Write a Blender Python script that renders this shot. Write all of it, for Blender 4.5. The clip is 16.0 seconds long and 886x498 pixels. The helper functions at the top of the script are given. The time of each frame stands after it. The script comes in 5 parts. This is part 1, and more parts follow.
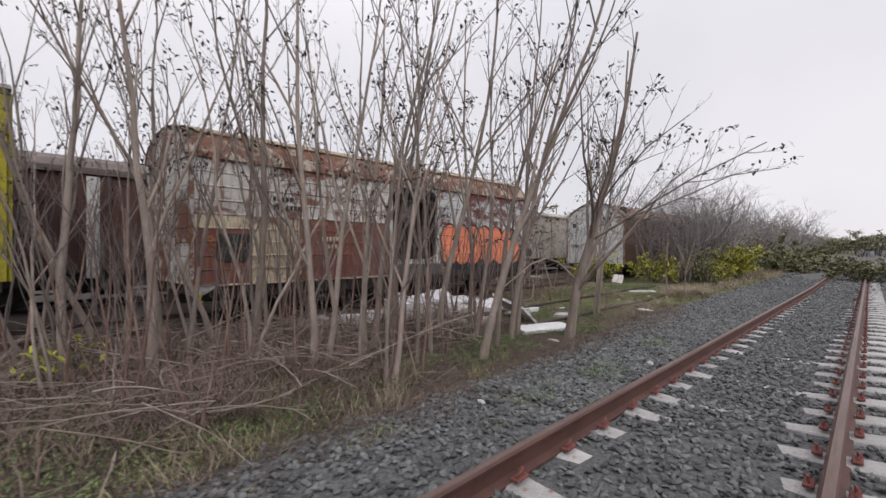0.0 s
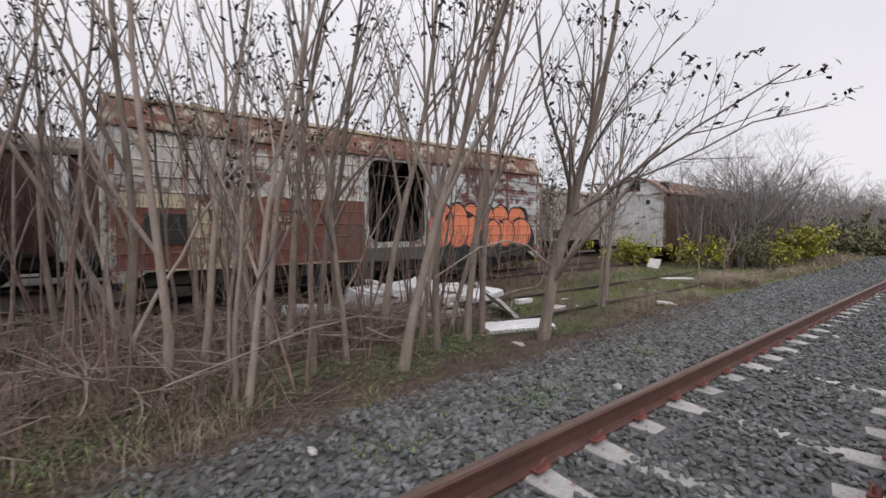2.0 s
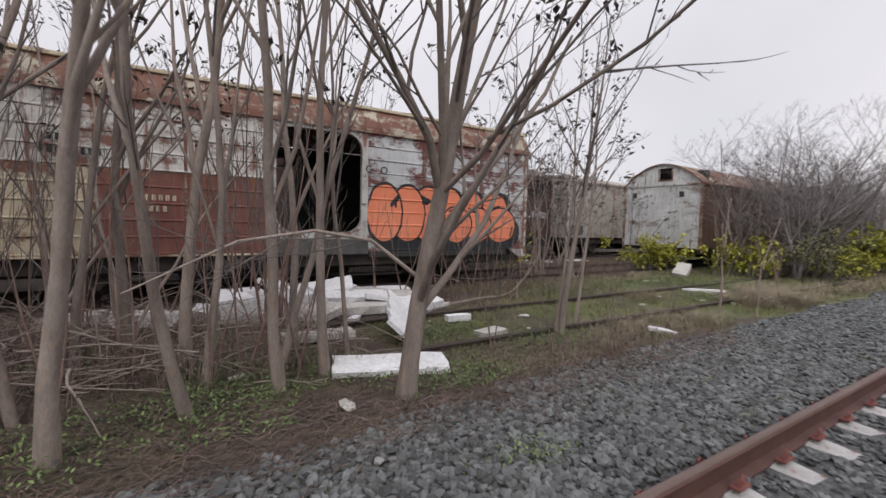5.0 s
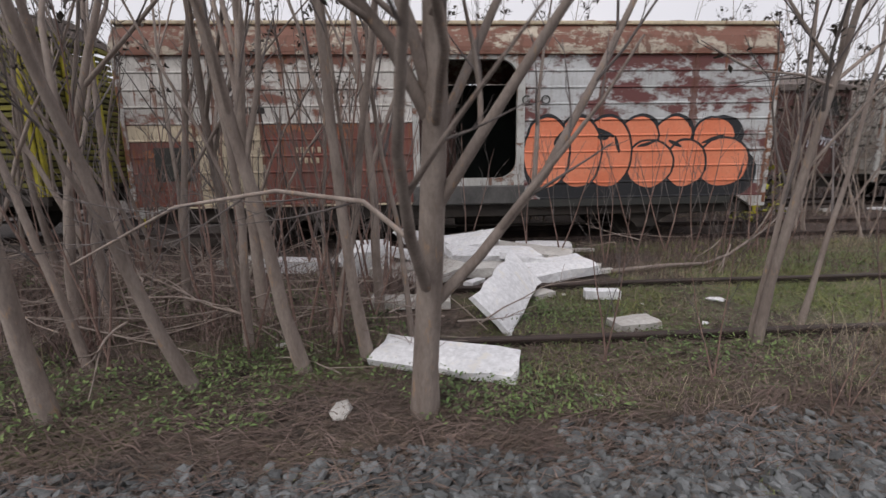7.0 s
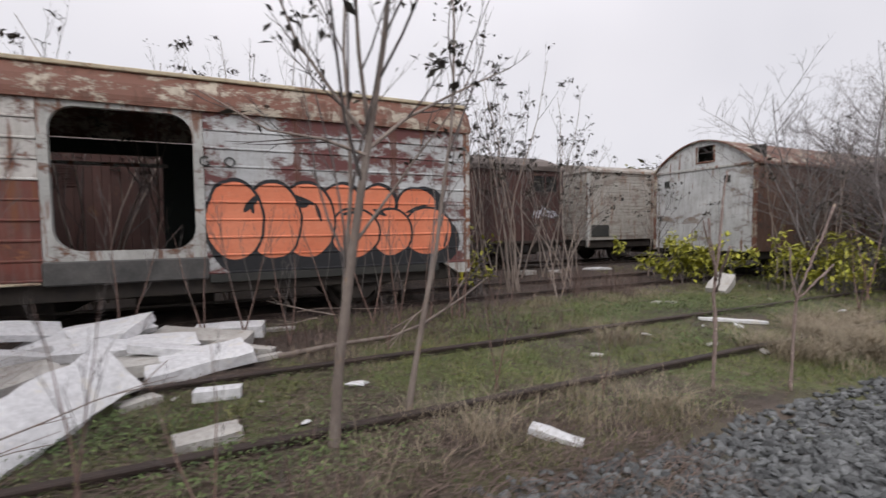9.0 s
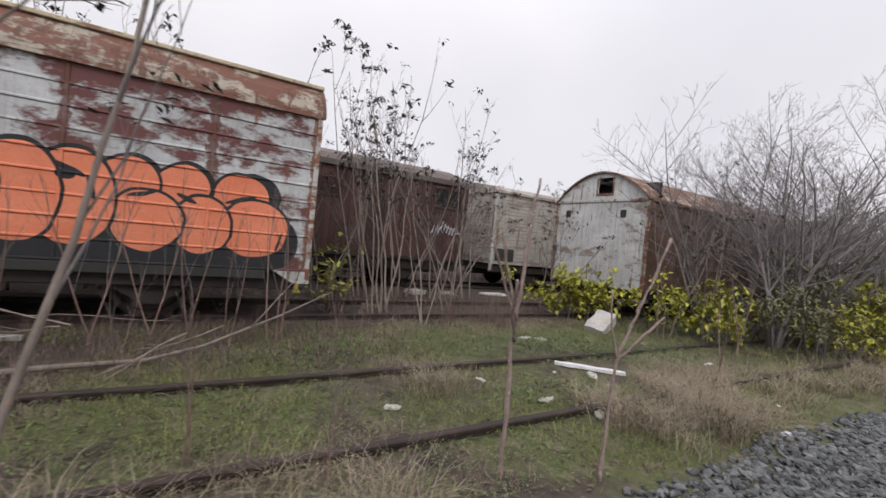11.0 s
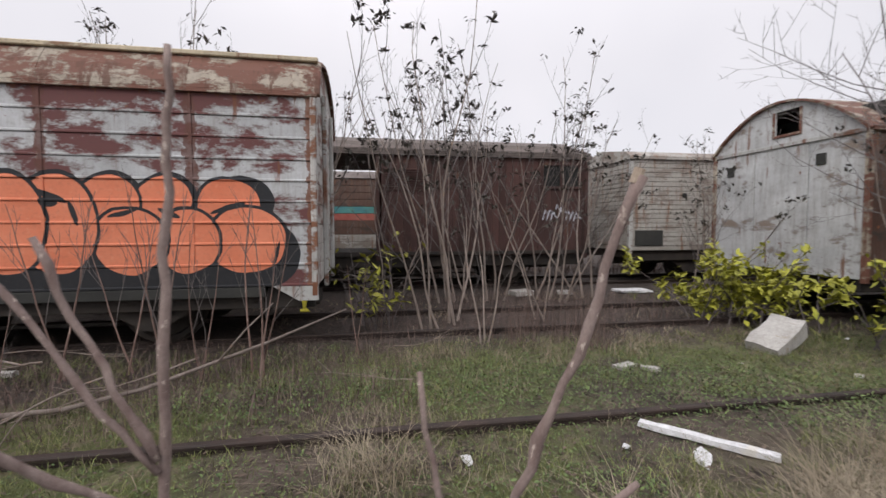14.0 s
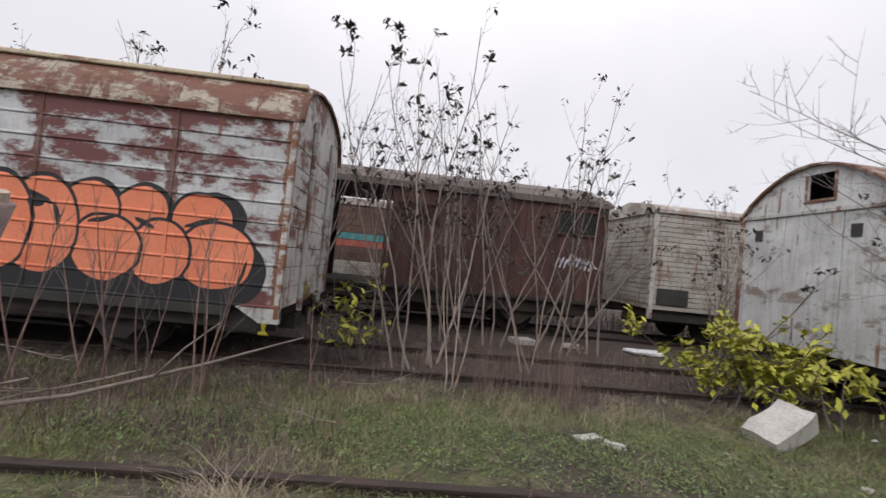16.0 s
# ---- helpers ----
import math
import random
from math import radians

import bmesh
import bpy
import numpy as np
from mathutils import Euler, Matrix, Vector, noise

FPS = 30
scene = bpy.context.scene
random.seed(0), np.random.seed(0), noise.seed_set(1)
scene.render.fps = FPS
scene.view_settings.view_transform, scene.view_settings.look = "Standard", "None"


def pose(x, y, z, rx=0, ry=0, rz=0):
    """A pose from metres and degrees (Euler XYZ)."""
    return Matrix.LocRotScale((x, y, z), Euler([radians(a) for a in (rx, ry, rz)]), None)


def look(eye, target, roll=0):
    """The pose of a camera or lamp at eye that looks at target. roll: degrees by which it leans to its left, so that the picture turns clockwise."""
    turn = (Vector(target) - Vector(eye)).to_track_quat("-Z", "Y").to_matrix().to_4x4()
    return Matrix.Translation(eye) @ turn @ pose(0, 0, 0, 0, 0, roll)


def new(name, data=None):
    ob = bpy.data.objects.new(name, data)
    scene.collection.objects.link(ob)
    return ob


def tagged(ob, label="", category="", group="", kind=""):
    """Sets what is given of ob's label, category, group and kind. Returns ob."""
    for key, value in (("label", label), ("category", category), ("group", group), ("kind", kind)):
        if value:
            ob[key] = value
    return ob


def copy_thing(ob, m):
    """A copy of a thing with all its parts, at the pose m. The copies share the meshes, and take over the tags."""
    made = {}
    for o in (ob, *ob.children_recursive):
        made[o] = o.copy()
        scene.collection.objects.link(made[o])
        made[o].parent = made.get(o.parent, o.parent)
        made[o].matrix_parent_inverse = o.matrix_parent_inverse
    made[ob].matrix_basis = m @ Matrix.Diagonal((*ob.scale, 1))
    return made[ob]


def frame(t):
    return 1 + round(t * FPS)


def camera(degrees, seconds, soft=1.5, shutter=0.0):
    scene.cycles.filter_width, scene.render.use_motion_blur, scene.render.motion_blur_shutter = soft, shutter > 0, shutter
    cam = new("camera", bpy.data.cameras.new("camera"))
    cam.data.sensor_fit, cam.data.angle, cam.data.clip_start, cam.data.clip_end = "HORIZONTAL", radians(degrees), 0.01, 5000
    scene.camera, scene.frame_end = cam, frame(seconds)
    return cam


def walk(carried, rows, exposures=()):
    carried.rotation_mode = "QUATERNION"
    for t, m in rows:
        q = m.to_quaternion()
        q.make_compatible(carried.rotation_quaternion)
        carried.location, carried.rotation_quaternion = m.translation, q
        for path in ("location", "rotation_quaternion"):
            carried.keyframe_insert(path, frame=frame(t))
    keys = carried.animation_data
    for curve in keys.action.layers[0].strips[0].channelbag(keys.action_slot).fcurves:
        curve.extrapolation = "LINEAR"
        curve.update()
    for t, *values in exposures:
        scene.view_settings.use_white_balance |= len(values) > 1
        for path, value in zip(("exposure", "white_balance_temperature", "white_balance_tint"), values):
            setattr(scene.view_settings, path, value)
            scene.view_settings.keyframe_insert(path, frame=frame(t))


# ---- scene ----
cam = camera(89.9, 16.0, soft=1.5, shutter=0.38)
walk(cam, [
    (0.0, pose(1.484, -1.209, 1.476, 89.86, -0.12, -46.11)),
    (0.5, pose(2.037, -1.193, 1.429, 88.45, 0.16, -43.88)),
    (1.0, pose(2.593, -1.148, 1.421, 88.23, 0.30, -38.03)),
    (1.5, pose(3.096, -1.200, 1.408, 88.23, -0.05, -37.67)),
    (2.0, pose(3.522, -1.272, 1.450, 87.55, 0.14, -39.44)),
    (2.5, pose(4.046, -1.264, 1.431, 88.31, 0.23, -39.14)),
    (3.0, pose(4.535, -1.242, 1.395, 91.09, -0.11, -37.24)),
    (3.5, pose(5.041, -1.130, 1.350, 89.26, 0.22, -37.00)),
    (4.0, pose(5.576, -1.023, 1.350, 88.26, -0.51, -38.67)),
    (6.5, pose(7.810, -0.165, 1.477, 81.20, -0.70, -11.10)),
    (7.0, pose(8.252, -0.041, 1.461, 78.80, 0.90, -3.30)),
    (7.5, pose(8.789, 0.061, 1.437, 79.40, 1.40, -1.10)),
    (8.0, pose(9.328, 0.069, 1.469, 83.10, -2.30, -5.10)),
    (8.5, pose(9.830, 0.095, 1.452, 85.10, 2.10, -13.10)),
    (9.0, pose(10.366, 0.196, 1.461, 87.00, 0.60, -24.50)),
    (9.5, pose(10.813, 0.270, 1.477, 85.80, -0.50, -26.20)),
    (10.0, pose(11.265, 0.399, 1.469, 88.70, -5.90, -28.50)),
    (12.5, pose(13.474, 0.948, 1.420, 88.00, -2.90, -36.00)),
    (13.0, pose(13.872, 1.167, 1.420, 87.90, -1.50, -30.60)),
    (13.5, pose(14.213, 1.393, 1.477, 87.10, -1.20, -15.40)),
    (14.0, pose(14.528, 1.608, 1.518, 87.20, 0.10, -10.00)),
    (14.5, pose(14.834, 1.692, 1.533, 87.10, -0.70, -1.20)),
    (15.0, pose(15.088, 1.770, 1.550, 88.40, -0.90, 1.50)),
    (15.5, pose(15.277, 1.824, 1.566, 90.40, -4.30, -0.60)),
    (16.0, pose(15.415, 1.739, 1.583, 91.50, -5.60, -4.30)),
], exposures=[(0.0, 0.08), (4.2, 0.08), (6.5, 0.04), (9.0, 0.10), (12.5, 0.15), (16.0, 0.15)])

# world: pale overcast sky over a weak, wide sun
SUN_EL, SUN_ROT = radians(48), radians(200)
world = bpy.data.worlds.new("overcast")
scene.world = world
world.use_nodes = True
wn = world.node_tree
wn.nodes.clear()
w_out = wn.nodes.new("ShaderNodeOutputWorld")
w_bg = wn.nodes.new("ShaderNodeBackground")
w_sky = wn.nodes.new("ShaderNodeTexSky")
w_sky.sky_type, w_sky.sun_disc = "NISHITA", False
w_sky.sun_elevation, w_sky.sun_rotation = SUN_EL, SUN_ROT
w_mix = wn.nodes.new("ShaderNodeMix")
w_mix.data_type, w_mix.blend_type = "RGBA", "MIX"
w_mix.inputs[0].default_value = 0.93
w_co = wn.nodes.new("ShaderNodeTexCoord")
w_noise = wn.nodes.new("ShaderNodeTexNoise")
w_noise.inputs["Scale"].default_value = 1.6
w_noise.inputs["Detail"].default_value = 3.0
w_ramp = wn.nodes.new("ShaderNodeValToRGB")
w_ramp.color_ramp.elements[0].position, w_ramp.color_ramp.elements[0].color = 0.3, (7.0, 6.9, 7.4, 1)
w_ramp.color_ramp.elements[1].position, w_ramp.color_ramp.elements[1].color = 0.7, (8.6, 8.3, 8.7, 1)
wn.links.new(w_co.outputs["Generated"], w_noise.inputs["Vector"])
wn.links.new(w_noise.outputs[0], w_ramp.inputs[0])
wn.links.new(w_sky.outputs[0], w_mix.inputs[6])
w_sep = wn.nodes.new("ShaderNodeSeparateXYZ")
w_up = wn.nodes.new("ShaderNodeMapRange")
w_up.interpolation_type = "SMOOTHSTEP"
w_up.inputs[1].default_value, w_up.inputs[2].default_value = 0.3, 1.0
w_up.inputs[3].default_value, w_up.inputs[4].default_value = 1.0, 2.0
w_gain = wn.nodes.new("ShaderNodeVectorMath")
w_gain.operation = "SCALE"
wn.links.new(w_co.outputs["Generated"], w_sep.inputs[0])
wn.links.new(w_sep.outputs[2], w_up.inputs[0])
wn.links.new(w_ramp.outputs[0], w_gain.inputs[0])
wn.links.new(w_up.outputs[0], w_gain.inputs["Scale"])
wn.links.new(w_gain.outputs[0], w_mix.inputs[7])
wn.links.new(w_mix.outputs[2], w_bg.inputs[0])
w_bg.inputs[1].default_value = 0.1
wn.links.new(w_bg.outputs[0], w_out.inputs[0])
sun = new("sun", bpy.data.lights.new("sun", "SUN"))
sun.data.energy, sun.data.angle, sun.data.color = 1.4, radians(30), (1.0, 0.96, 0.92)
sun.matrix_world = look((-6, -14, 17), (6, 2, 0))


# ---- materials ----
class Nodes:
    """Short hand for building one node material."""

    def __init__(self, name, rough=0.8, metal=0.0):
        self.m = bpy.data.materials.new(name)
        self.m.use_nodes = True
        self.t = self.m.node_tree
        self.b = self.t.nodes["Principled BSDF"]
        self.b.inputs["Roughness"].default_value = rough
        self.b.inputs["Metallic"].default_value = metal
        self.co = self.t.nodes.new("ShaderNodeTexCoord").outputs["Object"]

    def put(self, socket, value):
        if isinstance(value, bpy.types.NodeSocket):
            self.t.links.new(value, socket)
        elif isinstance(value, tuple) and len(value) == 3 and len(socket.default_value) == 4:
            socket.default_value = (*value, 1)
        else:
            socket.default_value = value

    def stretch(self, sx, sy, sz, off=(0, 0, 0)):
        n = self.t.nodes.new("ShaderNodeMapping")
        self.t.links.new(self.co, n.inputs[0])
        n.inputs["Scale"].default_value = (sx, sy, sz)
        n.inputs["Location"].default_value = off
        return n.outputs[0]

    def noise(self, scale, detail=4, rough=0.55, vec=None, distort=0.0):
        n = self.t.nodes.new("ShaderNodeTexNoise")
        self.t.links.new(vec or self.co, n.inputs["Vector"])
        n.inputs["Scale"].default_value, n.inputs["Detail"].default_value = scale, detail
        n.inputs["Roughness"].default_value, n.inputs["Distortion"].default_value = rough, distort
        return n.outputs[0]

    def step(self, value, lo, hi):
        n = self.t.nodes.new("ShaderNodeMapRange")
        self.put(n.inputs[0], value)
        n.inputs[1].default_value, n.inputs[2].default_value = lo, hi
        return n.outputs[0]

    def math(self, op, a, b=0.0):
        n = self.t.nodes.new("ShaderNodeMath")
        n.operation = op
        self.put(n.inputs[0], a)
        self.put(n.inputs[1], b)
        return n.outputs[0]

    def mix(self, f, a, b, kind="MIX"):
        n = self.t.nodes.new("ShaderNodeMix")
        n.data_type, n.blend_type = "RGBA", kind
        self.put(n.inputs[0], f)
        self.put(n.inputs[6], a)
        self.put(n.inputs[7], b)
        return n.outputs[2]

    def xyz(self):
        n = self.t.nodes.new("ShaderNodeSeparateXYZ")
        self.t.links.new(self.co, n.inputs[0])
        return n.outputs

    def vary(self, lo, hi, island=False):
        """A grey that differs from object to object, or from loose piece to loose piece."""
        if island:
            r = self.t.nodes.new("ShaderNodeNewGeometry").outputs["Random Per Island"]
        else:
            r = self.t.nodes.new("ShaderNodeObjectInfo").outputs["Random"]
        n = self.t.nodes.new("ShaderNodeMapRange")
        self.put(n.inputs[0], r)
        n.inputs[3].default_value, n.inputs[4].default_value = lo, hi
        return n.outputs[0]

    def bump(self, height, strength=0.3, dist=0.01):
        n = self.t.nodes.new("ShaderNodeBump")
        self.put(n.inputs["Height"], height)
        n.inputs["Strength"].default_value, n.inputs["Distance"].default_value = strength, dist
        self.t.links.new(n.outputs[0], self.b.inputs["Normal"])

    def done(self, colour, rough=None):
        self.put(self.b.inputs["Base Color"], colour)
        if rough is not None:
            self.put(self.b.inputs["Roughness"], rough)
        return self.m


def plain(name, dark, light, scale, rough=0.85, metal=0.0, bump=0.3, stretch=(1, 1, 1), vary=None, island=False, spots=None):
    """Two-tone surface with broad stains and fine grain."""
    n = Nodes(name, rough, metal)
    vec = n.stretch(*stretch)
    broad = n.step(n.noise(scale, 5, 0.6, vec), 0.3, 0.7)
    fine = n.noise(scale * 9, 6, 0.7, vec)
    c = n.mix(broad, dark, light)
    c = n.mix(n.step(fine, 0.35, 0.75), n.mix(0.35, c, (0.02, 0.018, 0.015)), c)
    if spots:
        c = n.mix(n.step(n.noise(scale * 2.3, 6, 0.65, vec), 0.6, 0.66), c, spots)
    if vary:
        v = n.vary(*vary, island=island)
        g = n.t.nodes.new("ShaderNodeCombineColor")
        for i in range(3):
            n.put(g.inputs[i], v)
        c = n.mix(1.0, c, g.outputs[0], "MULTIPLY")
    n.bump(fine, bump, 0.01)
    return n.done(c)


def peeling(name, paint, under, rust, amount, streak=0.62, seed=0.0, paint_2=None, graffiti=None, scale=1.0):
    """Old paint that flakes off along the boards, with rust running down."""
    n = Nodes(name, 0.75)
    along = n.stretch(0.9, 1.0, 1.9, (seed, 0, 0))
    down = n.stretch(7.0, 7.0, 0.8, (seed, 3, 0))
    flake = n.noise(0.95 * scale, 11, 0.74, along, 0.15)
    grain = n.noise(22, 5, 0.7)
    c = n.mix(n.step(n.noise(0.9, 4, 0.6, along), 0.35, 0.65), paint, paint_2 or tuple(0.72 * a for a in paint))
    c = n.mix(n.math("MULTIPLY", n.step(n.noise(2.2, 6, 0.7, down), 0.45, 0.75), 0.55), c, (0.2, 0.17, 0.14))
    c = n.mix(n.step(flake, amount, amount + 0.03), c, under)
    edge = n.math("MULTIPLY", n.step(flake, amount - 0.03, amount), n.step(n.math("MULTIPLY", flake, -1.0), -amount - 0.035, -amount))
    c = n.mix(n.math("MULTIPLY", edge, 0.5), c, (0.09, 0.045, 0.03))
    run = n.step(n.noise(1.0, 6, 0.65, down), streak, streak + 0.06)
    c = n.mix(n.math("MULTIPLY", run, 0.85), c, rust)
    dots = n.step(n.noise(9, 3, 0.6), 0.68, 0.72)
    c = n.mix(dots, c, rust)
    if graffiti:
        c = graffiti(n, c)
    c = n.mix(n.math("MULTIPLY", n.step(grain, 0.5, 0.8), 0.3), c, (0.06, 0.05, 0.045))
    n.bump(n.math("ADD", n.step(flake, amount, amount + 0.03), n.math("MULTIPLY", grain, 0.5)), 0.35, 0.006)
    return n.done(c)


# spray-painted bubbles: centre, half width and half height in the wagon's own metres, drawn in this order
BUBBLES = [(9.11, 1.687, 0.337, 0.274), (9.3, 1.27, 0.43, 0.376), (8.44, 1.736, 0.28, 0.256), (8.67, 1.262, 0.33, 0.362),
           (7.88, 1.7, 0.3, 0.299), (8.085, 1.262, 0.37, 0.364), (7.37, 1.46, 0.39, 0.538), (6.9, 1.46, 0.37, 0.538),
           (6.4, 1.46, 0.36, 0.538)]
STROKES = [(6.62, 1.7, 0.16, 0.05, 0.9), (7.33, 1.76, 0.16, 0.035, -0.4), (7.3, 1.7, 0.09, 0.06, 0.0), (7.53, 1.58, 0.03, 0.14, 0.3),
           (8.02, 1.58, 0.16, 0.025, 0.35), (8.48, 1.58, 0.12, 0.03, -0.4), (9.1, 1.64, 0.2, 0.028, 0.3), (9.62, 1.12, 0.02, 0.14, -0.3),
           (6.63, 1.64, 0.03, 0.09, 0.2)]
BLACK = (0.012, 0.013, 0.016)


def spray(n, c):
    """Orange bubbles with black outlines, a black drop shadow and loose strokes, all as flat spray paint."""
    x, _, z = n.xyz()
    wob = n.math("MULTIPLY", n.math("SUBTRACT", n.noise(2.5, 2), 0.5), 0.07)
    x, z = n.math("ADD", x, wob), n.math("SUBTRACT", z, wob)

    def ring(cx, cz, a, b, turn=0.0):
        dx, dz = n.math("SUBTRACT", x, cx), n.math("SUBTRACT", z, cz)
        if turn:
            co, si = math.cos(turn), math.sin(turn)
            dx, dz = (n.math("ADD", n.math("MULTIPLY", dx, co), n.math("MULTIPLY", dz, si)),
                      n.math("SUBTRACT", n.math("MULTIPLY", dz, co), n.math("MULTIPLY", dx, si)))
        u, v = n.math("DIVIDE", dx, a), n.math("DIVIDE", dz, b)
        return n.math("SQRT", n.math("ADD", n.math("MULTIPLY", u, u), n.math("MULTIPLY", v, v)))

    # rust bled out of the seams and under the cornice
    edge = n.math("MULTIPLY", n.math("SUBTRACT", n.noise(6, 6, 0.7), 0.45), 0.25)
    for seam, wide in ((7.25, 0.035), (8.72, 0.045), (10.03, 0.05)):
        near = n.math("LESS_THAN", n.math("ABSOLUTE", n.math("SUBTRACT", x, seam)), n.math("ADD", edge, wide))
        c = n.mix(n.math("MULTIPLY", near, 0.85), c, (0.11, 0.042, 0.03) if seam < 9 else RUST)
    high = n.math("GREATER_THAN", n.math("ADD", z, n.math("MULTIPLY", n.math("SUBTRACT", n.noise(3.5, 7, 0.7, n.stretch(3, 3, 0.6)), 0.5), 0.55)), 2.93)
    c = n.mix(n.math("MULTIPLY", high, 0.8), c, RUST)
    # brown runs below bolts and board seams
    bolts = n.step(n.noise(1.0, 5, 0.7, n.stretch(5.5, 5.5, 2.4, (4, 1, 9))), 0.635, 0.70)
    c = n.mix(n.math("MULTIPLY", bolts, 0.8), c, (0.13, 0.06, 0.035))
    orange = n.mix(n.step(n.noise(1.3, 4), 0.35, 0.65), (0.61, 0.17, 0.083), (0.69, 0.232, 0.128))
    orange = n.mix(n.math("MULTIPLY", n.step(n.noise(14, 4, 0.7), 0.55, 0.75), 0.35), orange, (0.75, 0.4, 0.26))
    foot = n.math("MULTIPLY", n.math("LESS_THAN", z, 1.0), n.math("MULTIPLY", n.math("GREATER_THAN", x, 6.3), n.math("LESS_THAN", x, 9.5)))
    c = n.mix(foot, c, BLACK)
    for cx, cz, a, b in BUBBLES:
        off = 0.13 if cx > 8.9 else 0.03
        d = ring(cx + off, cz - (0.16 if cz < 1.6 else -0.02), a + 0.03, b + 0.03)
        c = n.mix(n.math("LESS_THAN", d, 1.0), c, BLACK)
    for cx, cz, a, b in BUBBLES:
        d = ring(cx, cz, a, b)
        c = n.mix(n.math("LESS_THAN", d, 1.0 + 0.035 / min(a, b)), c, BLACK)
        c = n.mix(n.math("LESS_THAN", d, 1.0), c, orange)
    for cx, cz, a, b, turn in STROKES:
        c = n.mix(n.math("LESS_THAN", ring(cx, cz, a, b, turn), 1.0), c, BLACK)
    return c


RUST = (0.16, 0.06, 0.028)
M_WHITE = peeling("flaking_white_paint", (0.49, 0.50, 0.51), (0.12, 0.042, 0.04), RUST, 0.498, seed=2.0, graffiti=spray)
M_WHITE_L = peeling("grimy_white_paint", (0.60, 0.58, 0.55), (0.17, 0.075, 0.055), RUST, 0.535, 0.55, seed=7.0)
M_MAROON = peeling("red_brown_paint", (0.20, 0.058, 0.042), (0.27, 0.105, 0.05), (0.19, 0.07, 0.03), 0.56, 0.57, seed=4.0, paint_2=(0.12, 0.042, 0.034))
M_CREAM = peeling("cream_primer", (0.60, 0.51, 0.37), (0.19, 0.075, 0.045), RUST, 0.555, 0.56, seed=5.0)
M_POST = peeling("rust_eaten_white_paint", (0.52, 0.51, 0.49), (0.20, 0.085, 0.045), (0.15, 0.055, 0.025), 0.50, 0.53, seed=17.0, scale=3.0)
M_STRIP = peeling("cream_edge_strip", (0.56, 0.47, 0.33), (0.25, 0.15, 0.09), RUST, 0.60, 0.62, seed=19.0, scale=2.0)
# black paint; also the flat dark of the vents and the van's inside
M_BLACK = plain("scorched_black_and_backing", (0.018, 0.02, 0.02), (0.045, 0.045, 0.04), 2.0)
M_ROOF = peeling("rusted_roof_sheet", (0.46, 0.40, 0.32), (0.155, 0.066, 0.044), (0.11, 0.045, 0.028), 0.465, 0.54, seed=11.0, scale=2.1)
M_FRAME = peeling("pale_door_frame", (0.50, 0.50, 0.48), (0.16, 0.08, 0.05), RUST, 0.57, 0.54, seed=13.0, scale=2.0)
# underframe iron; also the dark backing inside the slatted wagon
M_DARK = plain("dark_iron_and_backing", (0.014, 0.012, 0.011), (0.05, 0.038, 0.03), 3.0, 0.8)
M_STEP = plain("grey_sill_steel", (0.06, 0.06, 0.06), (0.13, 0.125, 0.12), 3.0)
# near-black colour for the shade inside an opening that is not cut
M_OPENING_DARK = plain("opening_dark_sheet", (0.004, 0.004, 0.004), (0.009, 0.009, 0.009), 3.0)
# green lining, with the dimness of the wagon's inside put into its colour
M_INSIDE = plain("shaded_dark_green_lining", (0.018, 0.028, 0.026), (0.035, 0.045, 0.04), 1.5)
M_YELLOW = plain("safety_yellow_paint", (0.24, 0.21, 0.015), (0.46, 0.40, 0.03), 4.0)
M_SLAT = plain("mossy_yellow_slats", (0.07, 0.068, 0.012), (0.25, 0.225, 0.028), 1.8, stretch=(0.5, 0.5, 5), vary=(0.55, 1.2), spots=(0.07, 0.055, 0.02))
M_BROWN = plain("dark_brown_boards", (0.05, 0.023, 0.02), (0.10, 0.045, 0.038), 1.1, stretch=(1.0, 1.0, 0.5), vary=(0.8, 1.2), spots=(0.10, 0.05, 0.03))
M_FELT = plain("grey_brown_roof_felt", (0.13, 0.105, 0.095), (0.21, 0.175, 0.16), 1.2, stretch=(0.6, 1, 4))
M_GREY = peeling("weathered_pale_boards", (0.42, 0.40, 0.365), (0.25, 0.215, 0.185), (0.20, 0.105, 0.06), 0.55, 0.565, seed=31.0, paint_2=(0.31, 0.29, 0.26), scale=1.6)
M_VAN = peeling("grey_white_van_sheet", (0.60, 0.61, 0.61), (0.26, 0.21, 0.17), (0.17, 0.07, 0.03), 0.58, 0.60, seed=21.0)
M_RUSTY = peeling("rust_red_sheet", (0.105, 0.052, 0.036), (0.06, 0.042, 0.034), (0.22, 0.09, 0.04), 0.55, 0.6, seed=23.0)
M_RAIL = plain("rusty_rail_steel", (0.075, 0.031, 0.025), (0.125, 0.055, 0.043), 4.0, 0.65, 0.2)
M_RAILTOP = plain("worn_rail_head", (0.13, 0.075, 0.06), (0.22, 0.16, 0.14), 5.0, 0.5, 0.5, stretch=(0.3, 6, 1))
M_OLDRAIL = plain("dark_siding_rail", (0.022, 0.014, 0.012), (0.055, 0.034, 0.027), 4.0, 0.75, 0.1)
M_CONCRETE = plain("pale_concrete", (0.36, 0.35, 0.34), (0.52, 0.51, 0.50), 5.0, vary=(0.8, 1.08), spots=(0.24, 0.15, 0.12))
M_CLIP = plain("red_oxide_fastening", (0.13, 0.035, 0.03), (0.21, 0.065, 0.05), 10.0)
M_STONE = plain("grey_ballast_stone", (0.072, 0.077, 0.079), (0.158, 0.164, 0.166), 6.0, vary=(0.4, 1.5), island=True)
